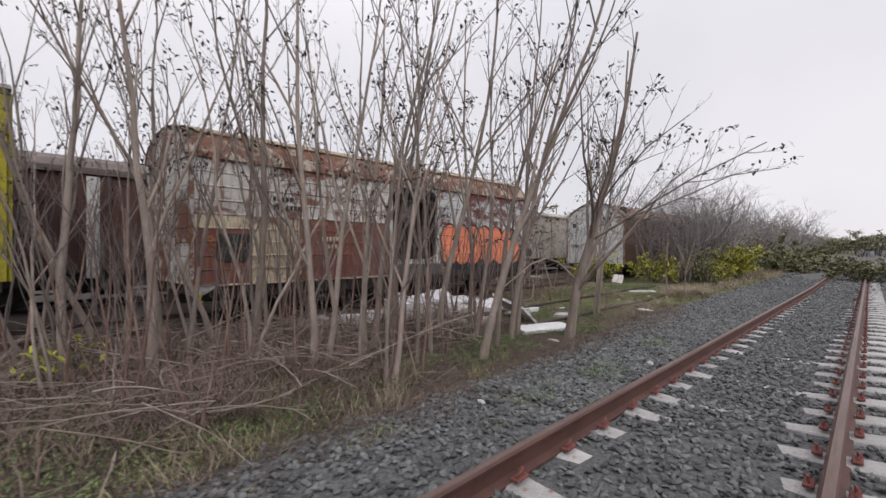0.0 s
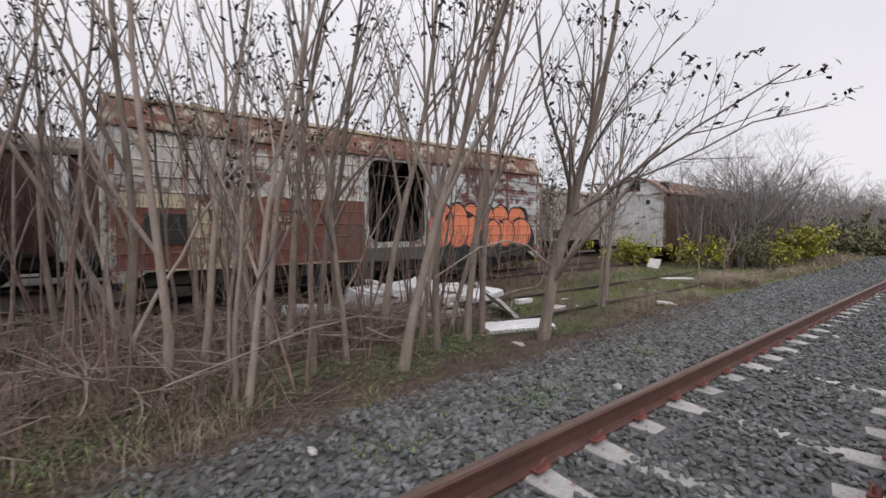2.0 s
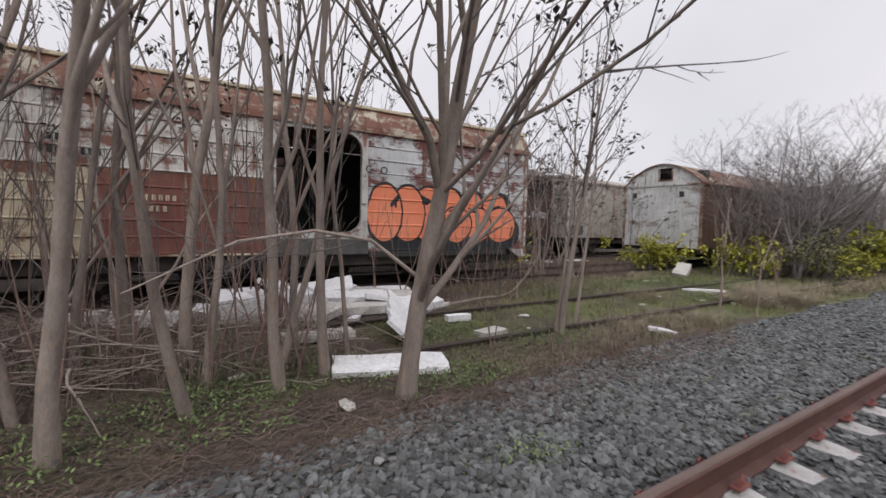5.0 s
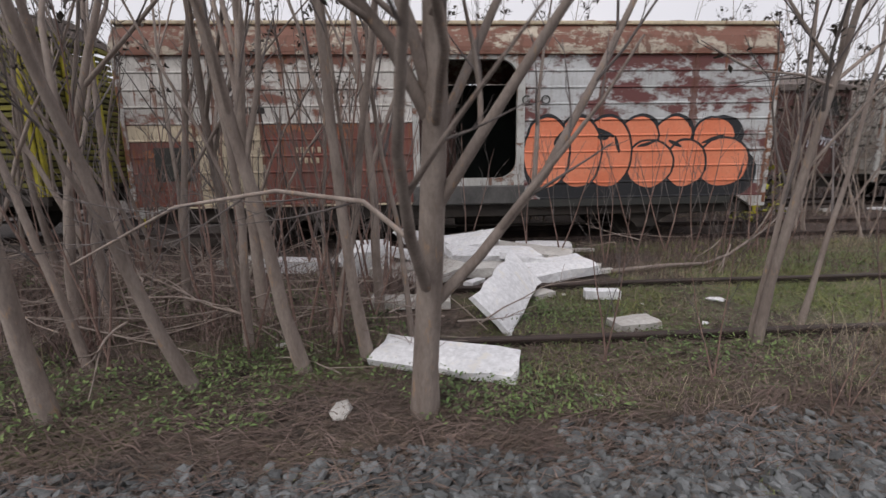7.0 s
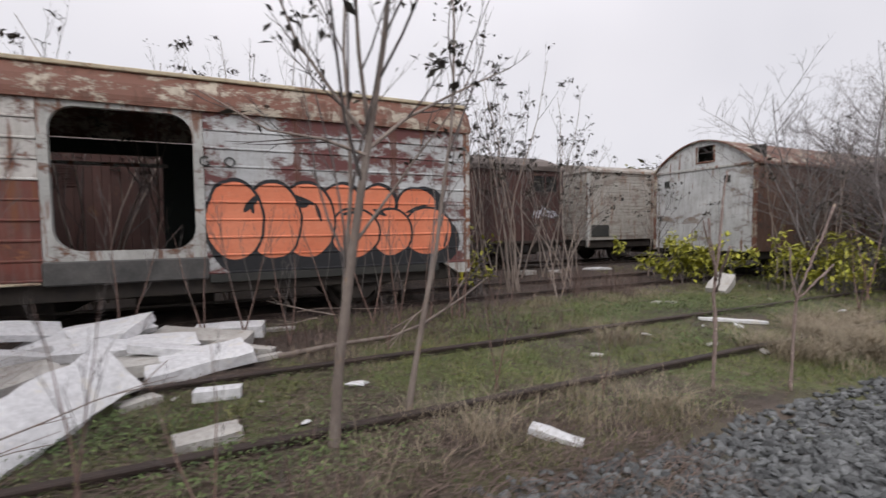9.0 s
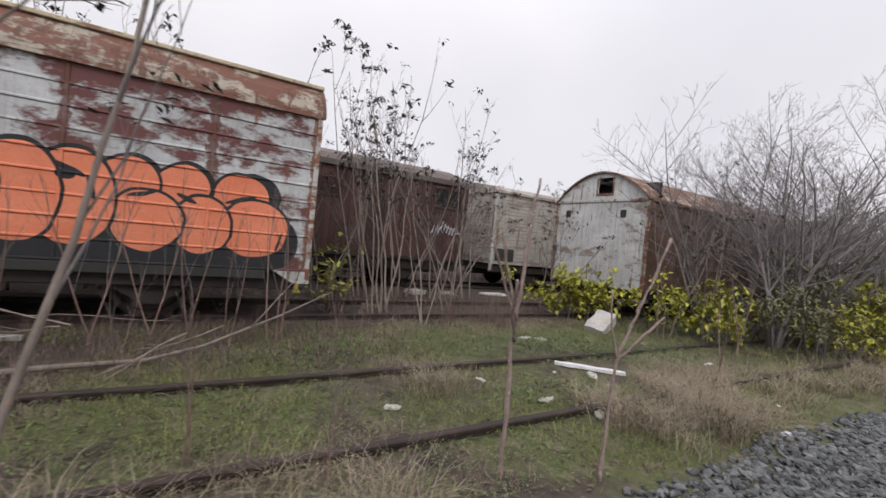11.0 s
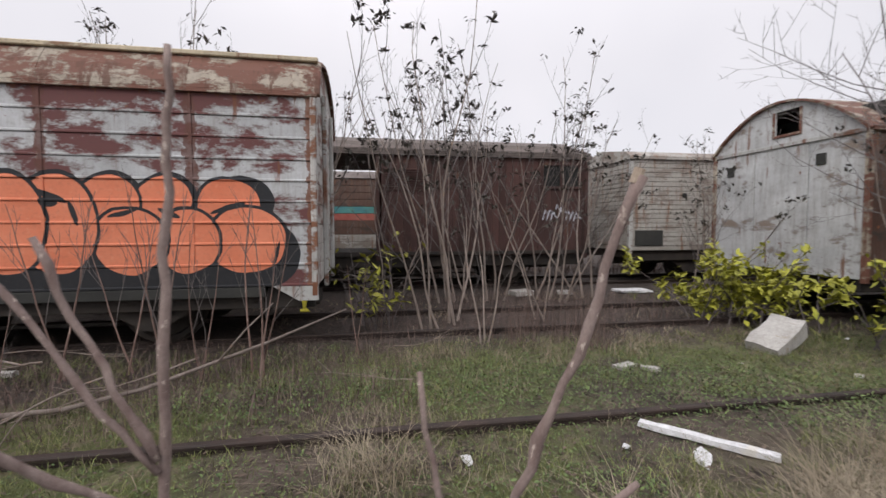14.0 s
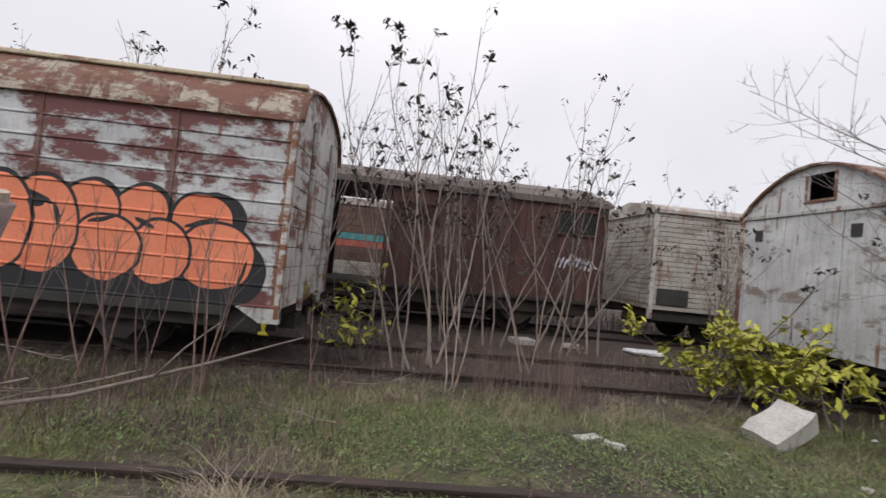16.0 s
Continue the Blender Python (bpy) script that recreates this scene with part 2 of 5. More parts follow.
M_STONE_ONE = plain("grey_ballast_stone_single", (0.072, 0.077, 0.079), (0.158, 0.164, 0.166), 6.0, vary=(0.4, 1.5))
M_FOAM = plain("white_foam_board", (0.68, 0.68, 0.70), (0.80, 0.80, 0.81), 2.5, 0.9, bump=0.15, spots=(0.60, 0.58, 0.54))
M_FOAM_OLD = plain("dirty_foam_board", (0.38, 0.36, 0.33), (0.60, 0.58, 0.55), 3.5, 0.9, spots=(0.30, 0.27, 0.22))
M_BARK = plain("smooth_grey_bark", (0.20, 0.157, 0.135), (0.36, 0.30, 0.262), 3.0, 0.9, stretch=(3, 3, 0.8), vary=(0.75, 1.2), spots=(0.31, 0.215, 0.15))
M_BARK_RED = plain("reddish_bare_stem", (0.15, 0.085, 0.07), (0.27, 0.18, 0.15), 6.0, 0.85, stretch=(3, 3, 0.8), vary=(0.8, 1.2), spots=(0.34, 0.26, 0.22))
M_BARK_CUT = plain("lichened_pink_grey_bark", (0.20, 0.135, 0.12), (0.36, 0.28, 0.25), 14.0, 0.9, stretch=(2, 2, 0.9), spots=(0.50, 0.42, 0.36))
M_SAWN = plain("sawn_wood", (0.42, 0.33, 0.25), (0.55, 0.45, 0.35), 20.0)
M_TWIG = plain("grey_brown_twigs", (0.105, 0.088, 0.084), (0.19, 0.165, 0.158), 3.0, 0.9, vary=(0.7, 1.2))
M_SCRUB = plain("pale_grey_scrub_twigs", (0.17, 0.148, 0.145), (0.30, 0.27, 0.265), 3.0, 0.9, vary=(0.75, 1.2))
M_DRYLEAF = plain("withered_dark_leaves", (0.035, 0.03, 0.024), (0.085, 0.075, 0.06), 8.0, vary=(0.6, 1.4), island=True)
M_YLEAF = plain("yellow_green_leaves", (0.34, 0.36, 0.03), (0.52, 0.49, 0.055), 6.0, 0.6, vary=(0.55, 1.15), island=True)
M_GLEAF = plain("olive_green_leaves", (0.115, 0.12, 0.05), (0.25, 0.24, 0.10), 6.0, 0.65, vary=(0.5, 1.2), island=True)
M_HERB = plain("low_green_herbs", (0.06, 0.11, 0.028), (0.17, 0.225, 0.07), 4.0, 0.7, vary=(0.4, 1.5), island=True)
M_GRASS = plain("mixed_winter_grass", (0.11, 0.145, 0.035), (0.25, 0.255, 0.09), 1.6, 0.8, vary=(0.4, 1.6), island=True)
M_STRAW = plain("dry_straw_grass", (0.24, 0.19, 0.125), (0.40, 0.335, 0.24), 2.0, 0.85, vary=(0.6, 1.25), island=True)
M_BRAMBLE = plain("red_brown_brushwood", (0.10, 0.062, 0.052), (0.235, 0.17, 0.145), 2.0, 0.9, vary=(0.6, 1.35), island=True)
M_LITTERLEAF = plain("fallen_brown_leaves", (0.06, 0.041, 0.032), (0.17, 0.122, 0.09), 5.0, 0.85, vary=(0.5, 1.4), island=True)


def soil():
    """Earth with moss and dead leaves, turning to crushed grey stone beside the running line."""
    n = Nodes("ground_earth", 0.95)
    x, y, z = n.xyz()
    patch = n.noise(0.55, 6, 0.6)
    grain = n.noise(28, 6, 0.75)
    earth = n.mix(n.step(n.noise(2.2, 6, 0.65), 0.35, 0.65), (0.04, 0.029, 0.023), (0.125, 0.097, 0.077))
    green = n.mix(n.step(grain, 0.35, 0.7), (0.05, 0.06, 0.018), (0.13, 0.14, 0.05))
    wet = n.step(n.math("ADD", patch, n.math("MULTIPLY", n.noise(6, 4), 0.25)), 0.60, 0.72)
    far = n.step(x, 9.0, 13.0)
    wet = n.math("MINIMUM", n.math("ADD", n.math("MULTIPLY", wet, 0.75), n.math("MULTIPLY", far, n.step(patch, 0.42, 0.64))), 1.0)
    # dark litter soil that also carries the shade beside and below the wagons
    limit = n.math("MAXIMUM", n.math("MINIMUM", n.math("ADD", n.math("MULTIPLY", x, 0.38), 1.5), 7.0), 4.4)
    yard = n.step(n.math("SUBTRACT", n.math("ADD", y, n.math("MULTIPLY", n.noise(1.1, 6, 0.65), 1.4)), limit), 0.45, 0.95)
    bed = n.mix(n.step(grain, 0.35, 0.7), (0.028, 0.021, 0.018), (0.085, 0.066, 0.055))
    dead = n.step(n.noise(4.5, 7, 0.7), 0.5, 0.62)
    c = n.mix(wet, earth, n.mix(n.math("MULTIPLY", dead, 0.7), green, (0.17, 0.135, 0.09)))
    c = n.mix(yard, c, bed)
    stone = n.mix(n.step(grain, 0.4, 0.65), (0.05, 0.05, 0.05), (0.15, 0.15, 0.155))
    wav = n.math("MULTIPLY", n.math("SUBTRACT", n.noise(1.4, 5), 0.5), 0.7)
    c = n.mix(n.step(n.math("ADD", y, wav), 1.75, 2.05), stone, c)
    n.bump(grain, 0.8, 0.03)
    return n.done(c)


M_SOIL = soil()


# ---- building helpers ----
class Geo:
    """Vertices and faces of one mesh, in the thing's own metres."""

    def __init__(self):
        self.v, self.f = [], []

    def add(self, vs, fs):
        k = len(self.v)
        self.v += [tuple(p) for p in vs]
        self.f += [tuple(i + k for i in q) for q in fs]
        return self

    def box(self, x0, x1, y0, y1, z0, z1, c=0.008, m=None):
        """A box with chamfered edges."""
        c = min(c, 0.45 * min(x1 - x0, y1 - y0, z1 - z0))
        vs, ids = [], {}
        for ix, x in ((0, x0), (1, x1)):
            for iy, y in ((0, y0), (1, y1)):
                for iz, z in ((0, z0), (1, z1)):
                    sx, sy, sz = (c if ix == 0 else -c), (c if iy == 0 else -c), (c if iz == 0 else -c)
                    ids[ix, iy, iz] = len(vs)
                    vs += [(x, y + sy, z + sz), (x + sx, y, z + sz), (x + sx, y + sy, z)]
        fs = []
        for ix in (0, 1):
            q = [ids[ix, a, b] for a, b in ((0, 0), (1, 0), (1, 1), (0, 1))]
            fs.append(q if ix else q[::-1])
        for iy in (0, 1):
            q = [ids[a, iy, b] + 1 for a, b in ((0, 0), (0, 1), (1, 1), (1, 0))]
            fs.append(q if iy else q[::-1])
        for iz in (0, 1):
            q = [ids[a, b, iz] + 2 for a, b in ((0, 0), (1, 0), (1, 1), (0, 1))]
            fs.append(q if iz else q[::-1])
        for a in (0, 1):
            for b in (0, 1):
                q = [ids[0, a, b] + 1, ids[1, a, b] + 1, ids[1, a, b] + 2, ids[0, a, b] + 2]
                fs.append(q if a == b else q[::-1])
                q = [ids[a, 0, b] + 2, ids[a, 1, b] + 2, ids[a, 1, b], ids[a, 0, b]]
                fs.append(q if a == b else q[::-1])
                q = [ids[a, b, 0], ids[a, b, 1], ids[a, b, 1] + 1, ids[a, b, 0] + 1]
                fs.append(q if a == b else q[::-1])
                for d in (0, 1):
                    i = ids[a, b, d]
                    q = [i, i + 1, i + 2]
                    fs.append(q if (a + b + d) % 2 else q[::-1])
        if m is not None:
            vs = [tuple(m @ Vector(p)) for p in vs]
        return self.add(vs, fs)

    def tube(self, pts, radii, sides=6, cap=True):
        """A tapered tube along points."""
        pts = [Vector(p) for p in pts]
        vs, fs, n = [], [], len(pts)
        side = None
        for i, p in enumerate(pts):
            d = (pts[min(i + 1, n - 1)] - pts[max(i - 1, 0)]).normalized()
            if side is None:
                side = d.orthogonal().normalized()
            side = (side - d * side.dot(d)).normalized()
            up = d.cross(side)
            for k in range(sides):
                a = 2 * math.pi * k / sides
                vs.append(p + radii[i] * (math.cos(a) * side + math.sin(a) * up))
        for i in range(n - 1):
            for k in range(sides):
                a, b = i * sides + k, i * sides + (k + 1) % sides
                fs.append((a, b, b + sides, a + sides))
        if cap:
            fs += [tuple(range(sides))[::-1], tuple(range((n - 1) * sides, n * sides))]
        return self.add(vs, fs)

    def sweep(self, profile, stations, close=True, ends=True):
        """Lofts a profile of (y, z) along x; stations: (x, function of (y, z))."""
        n, vs, fs = len(profile), [], []
        for x, f in stations:
            vs += [(x, *(f(y, z) if f else (y, z))) for y, z in profile]
        for i in range(len(stations) - 1):
            for k in range(n if close else n - 1):
                a, b = i * n + k, i * n + (k + 1) % n
                fs.append((a, b, b + n, a + n))
        if ends and close:
            fs += [tuple(range(n))[::-1], tuple(range((len(stations) - 1) * n, len(stations) * n))]
        return self.add(vs, fs)

    def mesh(self, name, material, smooth=False):
        me = bpy.data.meshes.new(name)
        me.from_pydata(self.v, [], self.f)
        me.materials.append(material)
        if smooth:
            me.shade_smooth()
        me.update()
        return me


def part(name, geo, material, parent=None, label="", smooth=False, at=None):
    """One mesh object under a thing, a part or nothing."""
    ob = new(name, geo.mesh(name, material, smooth) if isinstance(geo, Geo) else geo)
    ob.parent = parent
    if at is not None:
        ob.matrix_basis = at
    if label:
        ob["label"] = label
    return ob


def thing(name, m, label, category, group="", kind=""):
    ob = new(name)
    ob.matrix_basis = m
    return tagged(ob, label, category, group, kind)


def hull_mesh(name, material, seed, rough=0.22):
    """A broken stone: a distorted twenty-sided lump of unit size."""
    rnd = random.Random(seed)
    bm = bmesh.new()
    bmesh.ops.create_icosphere(bm, subdivisions=1, radius=0.5)
    for v in bm.verts:
        v.co *= 1 + rnd.uniform(-rough, rough)
        v.co.z *= 0.62
    me = bpy.data.meshes.new(name)
    bm.to_mesh(me)
    bm.free()
    me.materials.append(material)
    return me


def scatter_mesh(name, material, bases, places):
    """Joins many small pieces into one mesh. bases: (verts, tris) arrays; places: (base index, 4x4)."""
    vs, fs, k = [], [], 0
    for i, m in places:
        bv, bf = bases[i]
        vs.append(bv @ m[:3, :3].T + m[:3, 3])
        fs.append(bf + k)
        k += len(bv)
    me = bpy.data.meshes.new(name)
    vs, fs = np.concatenate(vs), np.concatenate(fs)
    me.from_pydata(vs.tolist(), [], fs.tolist())
    me.materials.append(material)
    me.update()
    return me


def blade_mesh(name, material, pts, width, bend=True):
    """Joins thin strips: pts is (n, s, 3), the middle line of each strip; width (n,)."""
    n, s, _ = pts.shape
    d = pts[:, -1] - pts[:, 0]
    across = np.stack([-d[:, 1], d[:, 0], np.zeros(n)], 1) + np.random.uniform(-0.03, 0.03, (n, 3))
    across /= np.linalg.norm(across, axis=1)[:, None] + 1e-9
    w = width[:, None, None] * across[:, None, :] * np.linspace(1, 0.15, s)[None, :, None]
    vs = np.stack([pts - w, pts + w], 2).reshape(-1, 3)
    base = (np.arange(n) * 2 * s)[:, None, None]
    q = np.array([[2 * i, 2 * i + 1, 2 * i + 3, 2 * i + 2] for i in range(s - 1)])[None]
    me = bpy.data.meshes.new(name)
    me.from_pydata(vs.tolist(), [], (base + q).reshape(-1, 4).tolist())
    me.materials.append(material)
    me.update()
    return me


def leaf_mesh(name, material, centres, size, rnd, flat=0.0):
    """Joins small folded leaves at the given centres."""
    n = len(centres)
    a, tilt = rnd.uniform(0, 2 * np.pi, n), rnd.uniform(-1, 1, n) * (1 - flat)
    s = size * rnd.uniform(0.6, 1.3, n)
    u = np.stack([np.cos(a) * np.cos(tilt), np.sin(a) * np.cos(tilt), np.sin(tilt)], 1)
    v = np.stack([-np.sin(a), np.cos(a), rnd.uniform(-0.6, 0.6, n) * (1 - flat)], 1)
    up = np.cross(u, v)
    s = s[:, None]
    vs = np.stack([centres - u * s, centres + v * s * 0.45 + up * s * 0.12, centres + u * s, centres - v * s * 0.45 + up * s * 0.12], 1).reshape(-1, 3)
    k = (np.arange(n) * 4)[:, None]
    fs = np.concatenate([k + [0, 1, 2], k + [0, 2, 3]], 0)
    me = bpy.data.meshes.new(name)
    me.from_pydata(vs.tolist(), [], fs.tolist())
    me.materials.append(material)
    me.update()
    return me


def line_z(x):
    """Height of the running line's rail head: on a low bank that falls gently away from the thicket."""
    return 0.175 - 0.012 * min(max(x - 4.0, 0.0), 20.0) + 0.012 * min(max(3.0 - x, 0.0), 3.0)


def ground_z(x, y):
    """Height of the earth: flat in the yard, banked up under the running line's stone."""
    z = 0.02 * noise.noise((x * 0.7, y * 0.7, 0.0)) + 0.012 * noise.noise((x * 2.3, y * 2.3, 4.0))
    k = min(max((2.15 - y) / 0.95, 0.0), 1.0)
    low = min(max((0.62 - y) / 0.2, 0.0), 1.0)
    return z * (1 - 0.6 * k) + (line_z(x) - 0.103) * k * k * (3 - 2 * k) - 0.07 * low


# ---- ground ----
def build_ground():
    xs = [-2500, -800, -250, -90, -40, -20, -10, *np.arange(-5, 32.01, 0.3), 36, 42, 50, 65, 90, 150, 300, 800, 2500]
    ys = [-2500, -800, -200, -60, -25, -12, -7, *np.arange(-4, 0.3, 0.3), 0.42, 0.55, 0.64, *np.arange(0.8, 2.4, 0.15), *np.arange(2.5, 16.01, 0.3), 19, 24, 32, 50, 90, 200, 600, 2500]
    g = Geo()
    for x in xs:
        for y in ys:
            near = -6 < x < 33 and -5 < y < 17
            g.v.append((float(x), float(y), ground_z(float(x), float(y)) if near else (line_z(float(x)) - 0.173 if y < 0.6 else 0.0)))
    m = len(ys)
    for i in range(len(xs) - 1):
        for j in range(m - 1):
            g.f.append((i * m + j, (i + 1) * m + j, (i + 1) * m + j + 1, i * m + j + 1))
    ob = part("ground", g, M_SOIL, smooth=True)
    tagged(ob, "brown earth with moss, dead leaves and grey crushed stone", "ground", kind="structure")


build_ground()

# ---- tracks ----
RAIL_PROFILE = [(-0.07, 0), (0.07, 0), (0.07, 0.012), (0.012, 0.03), (0.009, 0.115), (0.033, 0.128), (0.036, 0.15), (0.027, 0.16),
                (-0.027, 0.16), (-0.036, 0.15), (-0.033, 0.128), (-0.009, 0.115), (-0.012, 0.03), (-0.07, 0.012)]


def rail(parent, y, head, x0, x1, material, top=None, sag=0.0):
    """One rail; head is its height, or a function of x that gives it."""
    height = head if callable(head) else (lambda x: head)
    xs = [float(x) for x in (np.linspace(x0, x1, 60) if not top else [*np.linspace(x0, 30, 60), 60, 100, x1])]

    def at(x):
        w = sag * noise.noise((x * 0.4, y, 0))
        return lambda p, q: (p + w, q + 0.5 * w + height(x))

    ob = part("rail", Geo().sweep([(y + a, b - 0.16) for a, b in RAIL_PROFILE], [(x, at(x)) for x in xs]), material, parent)
    if top:
        h = Geo().sweep([(y - 0.028, -0.004), (y + 0.028, -0.004), (y + 0.026, 0.004), (y - 0.026, 0.004)], [(x, at(x)) for x in xs])
        part("rail_head", h, top, ob, "worn running surface, duller brown")
    return ob


def main_track():
    tr = thing("running_line", pose(0, 0, 0), "railway line, rusty rails on pale concrete sleepers in ballast", "railway track")
    for y in (0.45, -1.055):
        rail(tr, y, line_z, -14, 160, M_RAIL, M_RAILTOP)
    s = Geo()
    prof = [(-0.15, -0.17), (0.15, -0.17), (0.115, 0.0), (0.10, 0.012), (-0.10, 0.012), (-0.115, 0.0)]
    st = [(-1.25, None), (-1.0, None), (-0.4, lambda a, b: (a * 0.85, b - 0.05 if b > -0.1 else b)), (0.4, lambda a, b: (a * 0.85, b - 0.05 if b > -0.1 else b)), (1.0, None), (1.25, None)]
    s.sweep(prof, st)
    s.v = [(b, a, c) for a, b, c in s.v]
    me = s.mesh("sleeper", M_CONCRETE)
    c = Geo().box(-0.065, 0.065, -0.03, 0.03, 0.0, 0.022, 0.006)
    c.tube([(0.03, 0, 0.01), (0.03, 0, 0.06), (-0.03, -0.02, 0.05), (-0.045, 0, 0.03)], [0.009] * 4, 5)
    ce = c.mesh("fastening", M_CLIP)
    rnd = random.Random(3)
    for i in range(130):
        x = -4 + i * 0.6
        ob = part("sleeper", me, M_CONCRETE, tr, at=pose(x + rnd.uniform(-0.02, 0.02), -0.30, line_z(x) - 0.139 + rnd.uniform(-0.006, 0.006), 0, 0, rnd.uniform(-0.8, 0.8)))
        if i < 70:
            for y, a in ((0.645, 0), (0.855, 180), (-0.645, 180), (-0.855, 0)):
                part("fastening", ce, M_CLIP, ob, at=pose(0, y, 0.008, 0, 0, a), label="red oxide rail clip")


def siding(y0, y1, head, x0, x1, label):
    tr = thing("siding_track", pose(0, 0, 0), label, "railway track", "disused sidings")
    for y in (y0, y1):
        rail(tr, y, head, x0, x1, M_OLDRAIL, sag=0.015)
    s = Geo().box(-0.12, 0.12, -1.25, 1.25, -0.14, 0.0, 0.015).mesh("sleeper", M_DARK)
    rnd = random.Random(int(y0 * 10))
    for i in range(int((x1 - x0) / 0.65)):
        part("sleeper", s, M_DARK, tr, at=pose(x0 + i * 0.65, (y0 + y1) / 2, head - 0.16 + rnd.uniform(-0.01, 0.004), 0, 0, rnd.uniform(-2, 2)))


main_track()
siding(3.24, 4.74, 0.08, 8.0, 24, "overgrown siding with dark rusty rails sunk in grass")
siding(7.65, 9.15, 0.10, -8, 40, "dark rusty siding under the white covered wagon")
siding(12.45, 13.95, 0.08, -8, 40, "dark siding under the brown covered wagons")


# ---- wagons ----
def wheelset(parent, x, yc, r=0.48):
    w = Geo()
    for side in (-0.75, 0.75):
        prof = [(0.0, r - 0.06), (0.0, r), (0.03, r + 0.03), (0.045, r + 0.028), (0.05, r - 0.005), (0.13, r - 0.01), (0.13, r - 0.07), (0.08, r - 0.09), (0.07, 0.12), (0.11, 0.11), (0.11, 0.0)]
        if side < 0:
            prof = [(-a, b) for a, b in prof]
        vs, fs, n = [], [], len(prof)
        for k in range(28):
            a = 2 * math.pi * k / 28
            vs += [(x + b * math.cos(a), yc + side + o * (1 if side else 1), r + b * math.sin(a)) for o, b in prof]
        for k in range(28):
            for j in range(n - 1):
                p, q = k * n + j, ((k + 1) % 28) * n + j
                fs.append((p, q, q + 1, p + 1))
        w.add(vs, fs)
    w.tube([(x, yc - 0.95, r), (x, yc + 0.95, r)], [0.075, 0.075], 10)
    part("wheelset", w, M_DARK, parent)
    for y in (yc - 1.02, yc + 1.02):
        s = Geo()
        s.box(x - 0.13, x + 0.13, y - 0.08, y + 0.08, r - 0.14, r + 0.15, 0.02)
        for i in range(7):
            h = 0.55 - 0.07 * i
            s.box(x - h, x + h, y - 0.045, y + 0.045, r + 0.27 - 0.016 * i, r + 0.284 - 0.016 * i, 0.003)
        for e in (-0.2, 0.2):
            s.box(x + e - 0.02, x + e + 0.02, y - 0.05, y + 0.05, r - 0.2, r + 0.4, 0.005)
        part("spring", s, M_DARK, parent, "leaf springs and axle boxes")


def underframe(parent, L, W, z, axles, pad=0.1):
    for y in (pad, W - pad - 0.09):
        part("sole_beam", Geo().box(0.05, L - 0.05, y, y + 0.09, z - 0.27, z - 0.01, 0.01), M_DARK, parent)
    for x in np.linspace(0.1, L - 0.3, 7):
        part("cross_beam", Geo().box(x, x + 0.12, pad + 0.1, W - pad - 0.1, z - 0.2, z - 0.02, 0.01), M_DARK, parent)
    # sill, guards and boxes from here are added to keep the underside dark
    part("centre_sill", Geo().box(0.1, L - 0.1, W / 2 - 0.2, W / 2 + 0.2, z - 0.42, z - 0.21, 0.01), M_DARK, parent)
    for x in axles:
        for y in (pad + 0.1, W - pad - 0.13):
            vs = [(x - 0.62, z - 0.2), (x + 0.62, z - 0.2), (x + 0.2, 0.3), (x + 0.14, 0.22), (x - 0.14, 0.22), (x - 0.2, 0.3)]
            g = Geo().add([(u, y, v) for u, v in vs] + [(u, y + 0.02, v) for u, v in vs], [tuple(range(6)), tuple(range(11, 5, -1))] + [(i, i + 6, (i + 1) % 6 + 6, (i + 1) % 6) for i in range(6)])
            part("axle_guard", g, M_DARK, parent)
    part("brake_beam", Geo().box(L * 0.30, L * 0.34, 0.35, W - 0.35, 0.3, z - 0.15, 0.02), M_DARK, parent)
    part("battery_box", Geo().box(L * 0.36, L * 0.42, 0.5, W - 0.5, z - 0.55, z - 0.2, 0.02), M_DARK, parent)
    part("air_tank", Geo().tube([(L * 0.5, W * 0.4, z - 0.42), (L * 0.6, W * 0.4, z - 0.42)], [0.19, 0.19], 12), M_DARK, parent)
    part("brake_rod", Geo().tube([(axles[0] + 0.5, 0.4, z - 0.45), (axles[1] - 0.5, 0.4, z - 0.45)], [0.02, 0.02], 6), M_DARK, parent)
    for x in axles:
        wheelset(parent, x, W / 2)


def board(x0, x1, z0, z1, y, depth=0.03, bead=0.014):
    """A pressed side board with a raised bead along its lower edge."""
    prof = [(y + depth, z0 + 0.002), (y - bead * 0.4, z0 + 0.002), (y - bead, z0 + 0.009), (y - bead, z0 + 0.024), (y, z0 + 0.036), (y, z1 - 0.004), (y + 0.006, z1 - 0.001), (y + depth, z1 - 0.001)]
    return Geo().sweep(prof, [(x0, None), (x1, None)])


WX, WY = 3.9, 7.02
WL, WW = 10.08, 2.78


